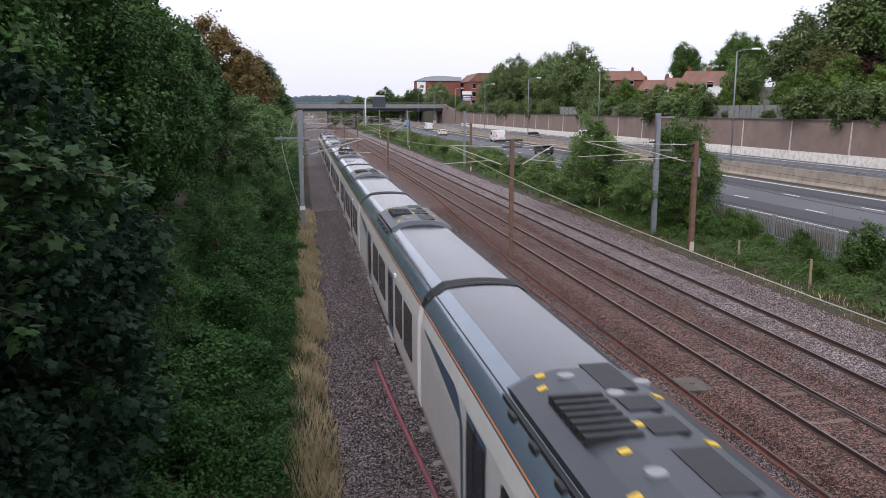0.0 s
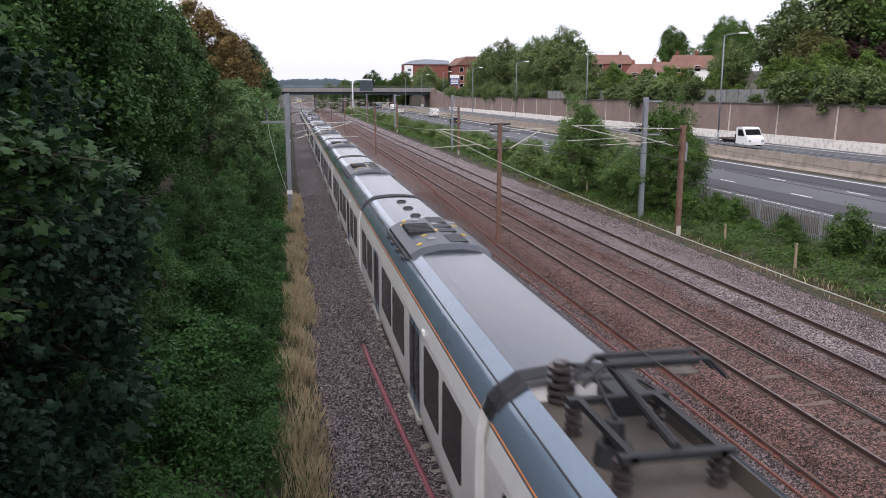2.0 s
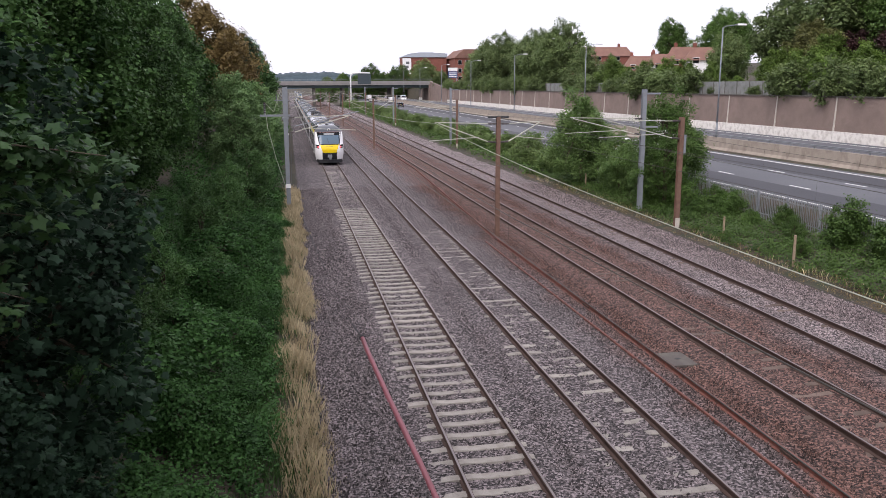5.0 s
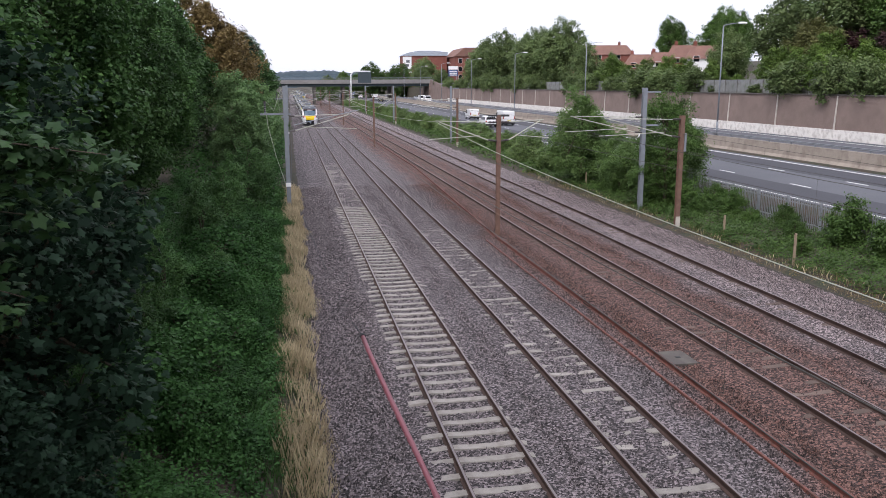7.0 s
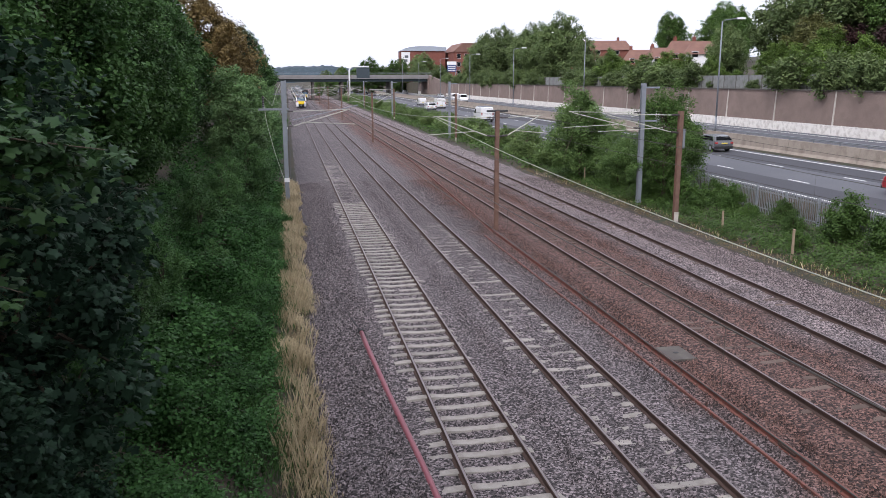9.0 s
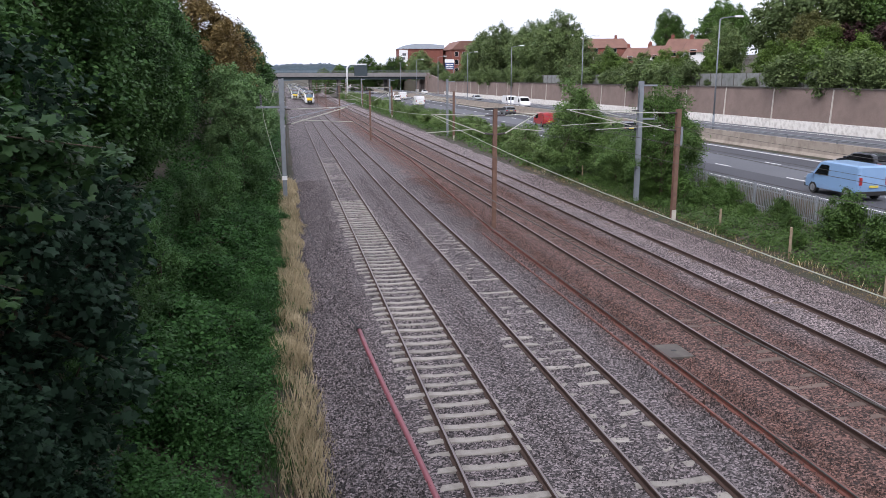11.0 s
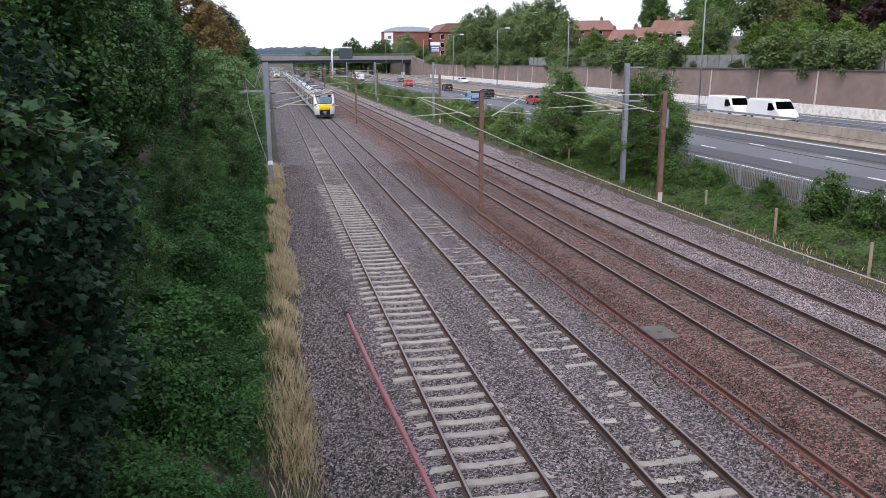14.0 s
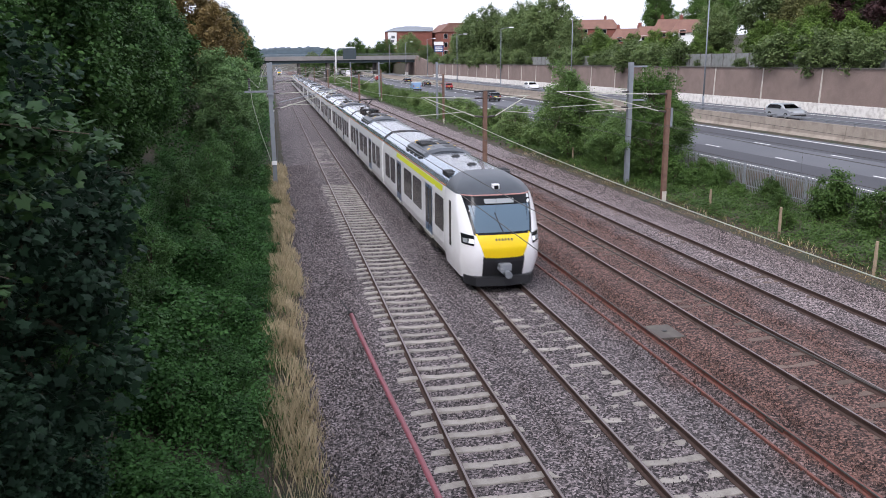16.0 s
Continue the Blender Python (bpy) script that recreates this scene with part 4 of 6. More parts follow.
def build_lamps():
    for y in (74, 111, 148, 185, 222, 259, 296):
        l = tagged(new("street_lamp"), "tall grey steel street lamp on the central barrier", "street lamp", "street lamps")
        bm = bmesh.new()
        tube(bm, (0, 0, -0.1), (0, 0, 1.4), 0.11, 0.11, 10)
        tube(bm, (0, 0, 1.4), (0, 0, 10.6), 0.085, 0.055, 10)
        part("pole", bm, M["galv"], l, smooth=True)
        bm = bmesh.new()
        path_tube(bm, [(0, 0, 10.55), (0.3, 0, 10.72), (1.6, -0.1, 10.9)], 0.04, 8)
        part("bracket", bm, M["galv"], l)
        bm = bmesh.new()
        loft(bm, [[(x, s * w - 0.1, z) for s, z in ((-1, 10.86), (-0.7, 10.98), (0.7, 10.98), (1, 10.86), (0.6, 10.8), (-0.6, 10.8))] for x, w in ((1.5, 0.07), (1.75, 0.15), (2.2, 0.15), (2.4, 0.08))], closed=True, caps=True)
        part("lantern", bm, M["white_paint"], l, "pale lantern head")
        l.matrix_basis = pose(41.9, y, 2.42)


build_masts()
build_lamps()


# ---------------- trains ----------------
CAR = 20.2
SIDE = [(1.33, 0.62), (1.40, 0.95), (1.40, 2.35), (1.385, 2.75), (1.33, 3.08)]
SLOPE = [(1.33, 3.08), (1.24, 3.26), (1.10, 3.41), (0.80, 3.60)]


def shell(y0, y1, pts, both=True):
    """Skins of the body's side, one on each flank."""
    bm = bmesh.new()
    for s in ((1, -1) if both else (1,)):
        loft(bm, [[(s * x, y, z) for x, z in pts] for y in (y0, y1)])
    return bm


def nose_y(x, z):
    """How far back the cab's front lies at a height and a distance from the middle."""
    y0 = float(np.interp(z, [0.3, 0.9, 1.4, 1.75, 2.4, 3.05, 3.3, 3.5, 3.62], [0.3, 0.08, 0.0, 0.08, 0.42, 0.85, 1.15, 1.65, 2.5]))
    u = abs(x) / cab_w(z)
    return y0 + 0.16 * u * u + 0.50 * max(0.0, (u - 0.62) / 0.38) ** 2.0


def cab_w(z):
    return float(np.interp(z, [0.3, 0.95, 2.35, 2.75, 3.08, 3.26, 3.41, 3.60, 3.64], [1.30, 1.40, 1.40, 1.385, 1.33, 1.24, 1.10, 0.80, 0.7]))


def nose_patch(z0, z1, w0, w1, out=0.008, nx=12, nz=8, x0=None, bow=0.0):
    """A panel on the cab's front between two heights; w0 and w1 are its half widths, or its limits from x0."""
    bm = bmesh.new()
    rows = []
    for j in range(nz + 1):
        v = j / nz
        z = z0 + (z1 - z0) * v
        w = w0 + (w1 - w0) * v
        xs = [(-w + 2 * w * i / nx) if x0 is None else (x0[0] + (x0[1] - x0[0]) * v) + w * i / nx for i in range(nx + 1)]
        rows.append([(x, nose_y(min(abs(x), cab_w(z)), z + bow * (x * x)) - out, z + bow * (x * x)) for x in xs])
    return loft(bm, rows)


def build_cab(car, flip):
    """The driving end; its nose at y = 0 looks towards -y."""
    kids = []
    bm = bmesh.new()
    zs = [0.3, 0.6, 0.95, 1.2, 1.45, 1.75, 2.05, 2.35, 2.6, 2.85, 3.08, 3.2, 3.3, 3.41, 3.5, 3.6]
    rows = []
    for z in zs:
        w = cab_w(z)
        us = [-1, -0.97, -0.93, -0.88, -0.82, -0.75, -0.6, -0.3, 0, 0.3, 0.6, 0.75, 0.82, 0.88, 0.93, 0.97, 1]
        rows.append([(-w, 3.2, z)] + [(u * w, nose_y(u * w, z), z) for u in us] + [(w, 3.2, z)])
    k = zs.index(3.08) + 1
    rows.append([(-0.8, 3.2, 3.6)] + [(u * 0.8, 3.2, 3.6 + 0.06 * (1 - u * u)) for u in us] + [(0.8, 3.2, 3.6)])
    loft(bm, rows[:k])
    top = loft(bmesh.new(), rows[k - 1:])
    kids.append(part("cab_roof", top, M["unit"], car, "dark grey cab roof", True))
    kids.append(part("cab_shell", bm, M["cab_white"], car, "glossy white cab moulding", True))
    kids.append(part("front_stripe", nose_patch(3.07, 3.10, 1.22, 1.22, 0.020, 14, 1), M["orange_pale"], car, "thin pinkish line"))
    kids.append(part("screen_surround", nose_patch(1.86, 3.07, 1.0, 1.20, 0.014), M["glass"], car, "black windscreen surround", True))
    kids.append(part("windscreen", nose_patch(1.94, 2.78, 0.93, 1.06, 0.024), M["screen"], car, "large sloping windscreen", True))
    kids.append(part("display", nose_patch(2.83, 2.97, 0.50, 0.52, 0.026, 6, 2), M["grey_bar"], car, "grey destination display"))
    kids.append(part("yellow_panel", nose_patch(1.08, 1.86, 0.66, 0.95, 0.012, bow=0.06), M["yellow"], car, "bright yellow warning panel", True))
    bm = bmesh.new()
    for k in range(6):
        x = -0.30 + k * 0.105
        box(bm, x, nose_y(x, 1.7) - 0.024, 1.67, x + 0.06, nose_y(x, 1.7) - 0.012, 1.75)
    kids.append(part("number_bars", bm, M["car_grey"], car))
    kids.append(part("coupler_recess", nose_patch(0.30, 1.14, 0.70, 0.72, 0.010), M["gang"], car, "black coupler opening"))
    bm = bmesh.new()
    box(bm, -0.20, -0.16, 0.66, 0.22, 0.35, 0.90, 0.04)
    tube(bm, (0.05, -0.38, 0.58), (0.05, 0.1, 0.58), 0.12, 0.12, 12)
    tube(bm, (-0.16, -0.33, 0.72), (-0.16, 0.1, 0.72), 0.07, 0.07, 8)
    kids.append(part("coupler", bm, M["galv"], car, "grey steel coupler"))
    bm = bmesh.new()
    loft(bm, [[(-1.25, 0.75, z), (-0.95, 0.15, z), (0, -0.02, z), (0.95, 0.15, z), (1.25, 0.75, z), (1.0, 1.2, z), (-1.0, 1.2, z)] for z in (0.12, 0.42)], closed=True, caps=True)
    kids.append(part("snow_plough", bm, M["gang"], car))
    for s in (-1, 1):
        x0 = (1.02, 0.99) if s > 0 else (-1.35, -1.35)
        kids.append(part("headlight_cluster", nose_patch(1.46, 1.80, 0.33, 0.36, 0.012, 8, 3, x0, bow=0.05), M["glass"], car, "dark headlight cluster", True))
    bm = bmesh.new()
    path_tube(bm, [(0.02, nose_y(0, 1.9) - 0.05, 1.88), (-0.12, nose_y(0, 2.2) - 0.05, 2.2), (-0.22, nose_y(0, 2.55) - 0.04, 2.55)], 0.018, 6)
    kids.append(part("wiper", bm, M["gang"], car))
    bm = bmesh.new()
    z = 3.3
    box(bm, -0.13, nose_y(0, 3.3) - 0.06, 3.2, 0.13, nose_y(0, 3.3) + 0.1, 3.42, 0.03)
    kids.append(part("roof_lamp", bm, M["cab_white"], car, "high headlight in a pale housing"))
    bm = bmesh.new()
    box(bm, -0.08, nose_y(0, 3.3) - 0.075, 3.25, 0.08, nose_y(0, 3.3) - 0.05, 3.37, 0.01)
    kids.append(part("roof_lamp_lens", bm, M["glass"], car, "dark lamp lens"))
    for s in (-1, 1):
        bm = bmesh.new()
        box(bm, s * 1.398, 1.95, 1.15, s * 1.408, 2.25, 2.75, 0.0)
        kids.append(part("cab_door_window", bm, M["glass"], car))
    if flip:
        for k in kids:
            k.matrix_basis = pose(0, CAR, 0, 0, 0, 180)


def window_mesh(length, z0, z1, out=0.012):
    """A flush dark pane with rounded corners; it faces +x."""
    bm = bmesh.new()
    r = 0.09
    pts = []
    for cy, cz, a0 in ((length / 2 - r, z1 - r, 0), (-length / 2 + r, z1 - r, 90), (-length / 2 + r, z0 + r, 180), (length / 2 - r, z0 + r, 270)):
        for k in range(4):
            a = radians(a0 + k * 30)
            pts.append((cy + r * math.cos(a), cz + r * math.sin(a)))
    def sx(z):
        return float(np.interp(z, [p[1] for p in SIDE], [p[0] for p in SIDE]))
    loft(bm, [[(sx(z) - 0.02, y, z) for y, z in pts], [(sx(z) + out, y, z) for y, z in pts]], closed=True)
    bm.faces.new([v for v in bm.verts if v.co.x > sx(v.co.z) + out - 1e-4])
    bmesh.ops.recalc_face_normals(bm, faces=bm.faces)
    return bm


def build_unit(car):
    """Roof unit: a humped dark case with slats, black grilles, fan covers and yellow stickers."""
    y0, y1 = 8.9, 13.7
    bm = bmesh.new()
    prof = [(-1.02, 3.36), (-1.04, 3.58), (-0.72, 3.74), (-0.3, 3.82), (0.3, 3.82), (0.72, 3.74), (1.04, 3.58), (1.02, 3.36)]
    loft(bm, [[(x * 0.96, y0, z - 0.10) for x, z in prof], [(x, y0 + 0.3, z) for x, z in prof], [(x, y1 - 0.3, z) for x, z in prof], [(x * 0.96, y1, z - 0.1) for x, z in prof]], closed=True, caps=True)
    u = part("roof_unit", bm, M["unit"], car, "dark grey roof air-conditioning unit")
    return u


def roof_details(car):
    y0 = 9.0
    def row(name, bm, material, spots, label=""):
        ob = part(name, bm, M[material], car, label)
        ob.matrix_basis = pose(*spots[0])
        for p in spots[1:]:
            repeat(ob, pose(*p))

    row("roof_slat", box(bmesh.new(), -0.36, -0.045, -0.06, 0.36, 0.045, 0.06), "unit_black", [(-0.44, y0 + 1.95 + k * 0.22, 3.80) for k in range(7)])
    row("roof_grille", box(bmesh.new(), -0.23, -0.55, -0.02, 0.23, 0.55, 0.012), "unit_black", [(0.28, y0 + 0.95, 3.82), (0.28, y0 + 4.0, 3.82)])
    row("roof_hatch", box(bmesh.new(), -0.23, -0.24, -0.02, 0.23, 0.24, 0.02), "unit_black", [(0.28, y0 + 2.15, 3.82), (0.28, y0 + 2.9, 3.82)])
    row("fan_cover", tube(bmesh.new(), (0, 0, -0.1), (0, 0, 0.0), 0.13, 0.12, 14), "fan", [(-0.35, y0 + 1.0, 3.835), (-0.3, y0 + 4.1, 3.84), (0.75, y0 + 3.9, 3.755), (0.12, y0 + 3.3, 3.845)], "round pale fan cover")
    row("sticker", box(bmesh.new(), -0.065, -0.06, -0.01, 0.065, 0.06, 0.012), "sticker", [(-0.72, y0 + 0.65, 3.745, 0, -20), (-0.72, y0 + 3.85, 3.745, 0, -20), (-0.62, y0 + 4.3, 3.77, 0, -15), (0.0, y0 + 2.25, 3.822), (0.66, y0 + 1.7, 3.76, 0, 14), (-0.45, y0 + 1.6, 3.795, 0, -10), (0.72, y0 + 3.3, 3.742, 0, 20)], "small yellow warning sticker")
    bm = bmesh.new()
    for s in (-1, 1):
        for k in range(4):
            y = y0 + 0.5 + k * 1.05
            box(bm, s * 1.13 - 0.06, y, 3.34, s * 1.13 + 0.06, y + 0.28, 3.44, 0.02)
        box(bm, s * 1.09 - 0.03, y0 + 0.2, 3.40, s * 1.09 + 0.03, y0 + 4.5, 3.47)
    part("roof_bracket", bm, M["unit_black"], car)


def build_pantograph(car):
    """Current collector in a dirty well at the +y end of the roof."""
    y0 = 15.6
    bm = bmesh.new()
    for x, y in ((-0.55, 1.7), (-0.55, 3.2), (0.55, 1.7), (0.55, 3.2), (-0.2, 0.6)):
        for k in range(4):
            tube(bm, (x, y0 + y, 3.40 + k * 0.1), (x, y0 + y, 3.46 + k * 0.1), 0.11, 0.11, 10)
            tube(bm, (x, y0 + y, 3.46 + k * 0.1), (x, y0 + y, 3.50 + k * 0.1), 0.06, 0.06, 8)
    for k in range(5):
        tube(bm, (-0.35, y0 + 4.25, 3.42 + k * 0.11), (-0.35, y0 + 4.25, 3.47 + k * 0.11), 0.19, 0.19, 12)
        tube(bm, (-0.35, y0 + 4.25, 3.47 + k * 0.11), (-0.35, y0 + 4.25, 3.53 + k * 0.11), 0.12, 0.12, 10)
    part("roof_insulator", bm, M["insulator"], car, "dark ribbed insulators")
    bm = bmesh.new()
    tube(bm, (-0.35, y0 + 2.4, 3.38), (-0.35, y0 + 2.4, 3.62), 0.24, 0.2, 14)
    tube(bm, (-0.35, y0 + 2.4, 3.62), (-0.35, y0 + 2.4, 3.9), 0.13, 0.11, 12)
    box(bm, 0.2, y0 + 3.6, 3.38, 0.7, y0 + 4.5, 3.66, 0.03)
    path_tube(bm, [(-0.35, y0 + 4.25, 3.95), (-0.1, y0 + 3.8, 4.0), (-0.35, y0 + 2.4, 3.92)], 0.025, 6)
    part("switchgear", bm, M["unit_black"], car, "black high-voltage switchgear")
    bm = bmesh.new()
    box(bm, -0.65, y0 + 1.5, 3.80, 0.65, y0 + 1.62, 3.88)
    box(bm, -0.65, y0 + 3.1, 3.80, 0.65, y0 + 3.22, 3.88)
    for s in (-0.5, 0.5):
        box(bm, s - 0.04, y0 + 1.5, 3.80, s + 0.04, y0 + 3.2, 3.88)
    tube(bm, (0, y0 + 1.6, 3.9), (0, y0 + 3.7, 4.2), 0.06, 0.05, 8)
    tube(bm, (0.1, y0 + 3.7, 4.2), (0.25, y0 + 2.3, 4.62), 0.04, 0.03, 8)
    tube(bm, (-0.1, y0 + 3.7, 4.2), (-0.25, y0 + 2.3, 4.62), 0.04, 0.03, 8)
    for d in (0.0, 0.3):
        path_tube(bm, [(-0.85, y0 + 2.15 + d, 4.42), (-0.6, y0 + 2.15 + d, 4.66), (0.6, y0 + 2.15 + d, 4.66), (0.85, y0 + 2.15 + d, 4.42)], 0.03, 6)
    box(bm, -0.5, y0 + 2.12, 4.60, 0.5, y0 + 2.48, 4.64)
    part("pantograph", bm, M["unit_black"], car, "black raised pantograph arm")


def build_car(kind):
    """One carriage of the train, from y = 0 to 20.2: its lower shell is the part, all else hangs on it."""
    a, b = (3.18 if kind == "front" else 0.28), (CAR - 3.18 if kind == "rear" else CAR - 0.28)
    bm = shell(a, b, SIDE)
    for y in (a, b):
        ring = [(x, y, z) for x, z in SIDE] + [(x, y, z) for x, z in SLOPE[1:]]
        vs = [bm.verts.new(p) for p in ring] + [bm.verts.new((-x, y, z)) for x, _, z in ring[::-1]]
        bm.faces.new(vs)
    car = mesh_ob("carriage", bm, M["body"])
    part("roof_slope", shell(a, b, SLOPE), M["cantrail"], car, "glossy blue-grey roof shoulder", True)
    well = kind == "pantograph"
    top = b - 5.0 if well else b
    bm = bmesh.new()
    loft(bm, [[(x, y, z) for x, z in ((-0.80, 3.60), (-0.4, 3.645), (0, 3.66), (0.4, 3.645), (0.80, 3.60))] for y in (a, top)])
    part("roof_panel", bm, M["roof"], car, "flat mid-grey roof", True)
    if well:
        bm = bmesh.new()
        loft(bm, [[(-0.8, y, 3.6), (-0.78, y, 3.38), (0.78, y, 3.38), (0.8, y, 3.6)] for y in (top, b)])
        bm.faces.new([bm.verts.new(p) for p in ((-0.8, top, 3.6), (0.8, top, 3.6), (0.78, top, 3.38), (-0.78, top, 3.38))])
        part("roof_well", bm, M["roof_dirty"], car, "dirty sunken roof well")
        build_pantograph(car)
    bm = bmesh.new()
    for s in (-1, 1):
        box(bm, min(s * 1.285, s * 1.32), a, 3.10, max(s * 1.285, s * 1.32), b, 3.128)
    part("cant_stripe", bm, M["orange"], car, "thin orange line under the roof")
    bm = bmesh.new()
    for s in (-1, 1):
        box(bm, s * 1.05 - 0.012, a, 3.438, s * 1.05 + 0.012, b, 3.452)
    part("roof_seam", bm, M["unit_black"], car)
    # hoods and gangways
    for y, s in ((a, -1), (b, 1)):
        if (kind == "front" and s < 0) or (kind == "rear" and s > 0):
            continue
        bm = bmesh.new()
        prof = [(1.31, 3.10), (1.22, 3.29), (1.08, 3.44), (0.80, 3.625), (0.4, 3.67), (0, 3.69)]
        prof = prof + [(-x, z) for x, z in prof[-2::-1]]
        loft(bm, [[(x, y - s * 0.06, z) for x, z in prof], [(x, y + s * 0.04, z + 0.01) for x, z in prof], [(x * 0.985, y + s * 0.265, z - 0.03) for x, z in prof]])
        part("roof_hood", bm, M["gang"], car, "dark end hood of the roof")
        bm = bmesh.new()
        ring = [(1.22, 0.75), (1.27, 2.7), (1.16, 3.12), (0.75, 3.42), (0, 3.5)]
        ring = ring + [(-x, z) for x, z in ring[-2::-1]]
        rows = []
        for k in range(5):
            g = 0.97 if k % 2 else 1.0
            rows.append([(x * g, y + s * 0.07 * k, z * (0.985 if k % 2 else 1.0)) for x, z in ring])
        loft(bm, rows)
        part("gangway", bm, M["gang_side"], car, "grey folded gangway between carriages")
    # windows and doors
    shift = 0.6 if kind == "front" else (-0.6 if kind == "rear" else 0.0)
    win, win_l, door, leafs = None, None, None, None
    small, large, doors = [], [], []
    for y in (2.05, 4.05, 16.15, 18.15):
        if kind == "front" and y < 4.0 or kind == "rear" and y > 16.2:
            continue
        if kind == "plain" and y > 15:
            continue
        small.append(y)
    for y in (8.85, 11.35):
        large.append(y)
    for y in (6.15, 14.05):
        doors.append(y)
    for s in (1, -1):
        turn = 0 if s > 0 else 180
        for y in small:
            m = pose(0, y, 0, 0, 0, turn)
            if win is None:
                win = part("window", window_mesh(1.62, 1.38, 2.62), M["glass"], car)
                win.matrix_basis = m
            else:
                repeat(win, m)
        for y in large:
            m = pose(0, y, 0, 0, 0, turn)
            if win_l is None:
                win_l = part("window", window_mesh(2.15, 1.38, 2.62), M["glass"], car)
                win_l.matrix_basis = m
            else:
                repeat(win_l, m)
        for y in doors:
            m = pose(0, y, 0, 0, 0, turn)
            if door is None:
                bm = bmesh.new()
                loft(bm, [[(x + 0.006, yy, z) for x, z in [(1.40, 0.80), (1.40, 2.35), (1.388, 2.72)]] for yy in (-0.72, 0.72)])
                door = part("door", bm, M["door_blue"], car, "dark blue sliding doors")
                door.matrix_basis = m
                bm = bmesh.new()
                for c in (-0.36, 0.36):
                    box(bm, 1.40, c - 0.25, 1.15, 1.416, c + 0.25, 2.6)
                box(bm, 1.40, -0.02, 0.8, 1.412, 0.02, 2.7)
                leafs = part("door_glass", bm, M["glass"], car)
                leafs.matrix_basis = m
                bm = bmesh.new()
                box(bm, 1.36, -0.8, 0.70, 1.46, 0.8, 0.80)
                step = part("door_step", bm, M["gang_side"], car, "pale door step")
                step.matrix_basis = m
            else:
                repeat(door, m)
                repeat(leafs, m)
                repeat(step, m)
    if kind == "plain":
        for s in (-1, 1):
            bm = bmesh.new()
            loft(bm, [[(s * 1.407, 15.0, 0.9), (s * 1.407, 15.14, 0.9)], [(s * 1.407, 15.05, 2.35), (s * 1.407, 15.3, 2.35)], [(s * 1.392, 15.5, 2.7), (s * 1.392, 19.4, 2.78)], [(s * 1.388, 15.9, 2.8), (s * 1.388, 19.4, 2.82)]])
            part("livery_sweep", bm, M["door_blue"], car, "dark blue sweep on a windowless panel")
    # underframe and bogies
    bm = bmesh.new()
    box(bm, -1.2, a + 0.3, 0.35, 1.2, b - 0.3, 0.66)
    for y in (6.5, 10, 13):
        box(bm, -1.28, y - 1.1, 0.28, 1.28, y + 1.1, 0.70, 0.05)
    part("underframe", bm, M["bogie"], car, "dirty underframe equipment")
    for y in (3.2, CAR - 3.2):
        bm = bmesh.new()
        for s in (-1, 1):
            box(bm, s * 1.0 - 0.08, y - 1.5, 0.42, s * 1.0 + 0.08, y + 1.5, 0.62, 0.02)
            for d in (-1.1, 1.1):
                tube(bm, (s * 0.70, y + d, 0.42), (s * 0.82, y + d, 0.42), 0.42, 0.42, 18)
        part("bogie", bm, M["bogie"], car)
    build_unit(car)
    roof_details(car)
    bm = bmesh.new()
    spots = {"front": (4.6, 7.4), "aerial": (15.0, 16.7, 18.4), "rear": (CAR - 7.4, CAR - 4.6)}.get(kind, ())
    for y in spots:
        tube(bm, (0, y, 3.64), (0, y, 3.70), 0.20, 0.16, 12)
        box(bm, -0.12, y - 0.06, 3.69, 0.12, y + 0.06, 3.735, 0.015)
    if spots:
        part("roof_aerial", bm, M["unit_black"], car, "small black roof aerials")
    else:
        bm.free()
    pod = part("door_camera", box(bmesh.new(), 1.35, -0.06, 2.76, 1.42, 0.06, 2.88, 0.02), M["body"], car)
    pod.matrix_basis = pose(0, 5.0, 0)
    repeat(pod, pose(0, 5.0, 0, 0, 0, 180))
    if kind in ("front", "rear"):
        bm = bmesh.new()
        y0, y1 = (3.6, 14.9) if kind == "front" else (CAR - 14.9, CAR - 3.6)
        for s in (-1, 1):
            loft(bm, [[(s * (x + 0.006), y, z) for x, z in ((1.372, 2.84), (1.338, 3.05))] for y in (y0, y1)])
        part("class_stripe", bm, M["lime"], car, "lime yellow band above the windows")
        build_cab(car, kind == "rear")
        yc = 3.9 if kind == "front" else CAR - 3.9
        for s in (-1, 1):
            bm = bmesh.new()
            box(bm, s * 1.0 - 0.2, yc - 0.45, 3.36, s * 1.0 + 0.2, yc + 0.45, 3.53, 0.04)
            for k in range(3):
                box(bm, s * 1.0 - 0.22, yc - 0.3 + k * 0.25, 3.51, s * 1.0 + 0.22, yc - 0.2 + k * 0.25, 3.56)
            part("cab_vent", bm, M["unit_black"], car, "black louvred roof vent")
    return car


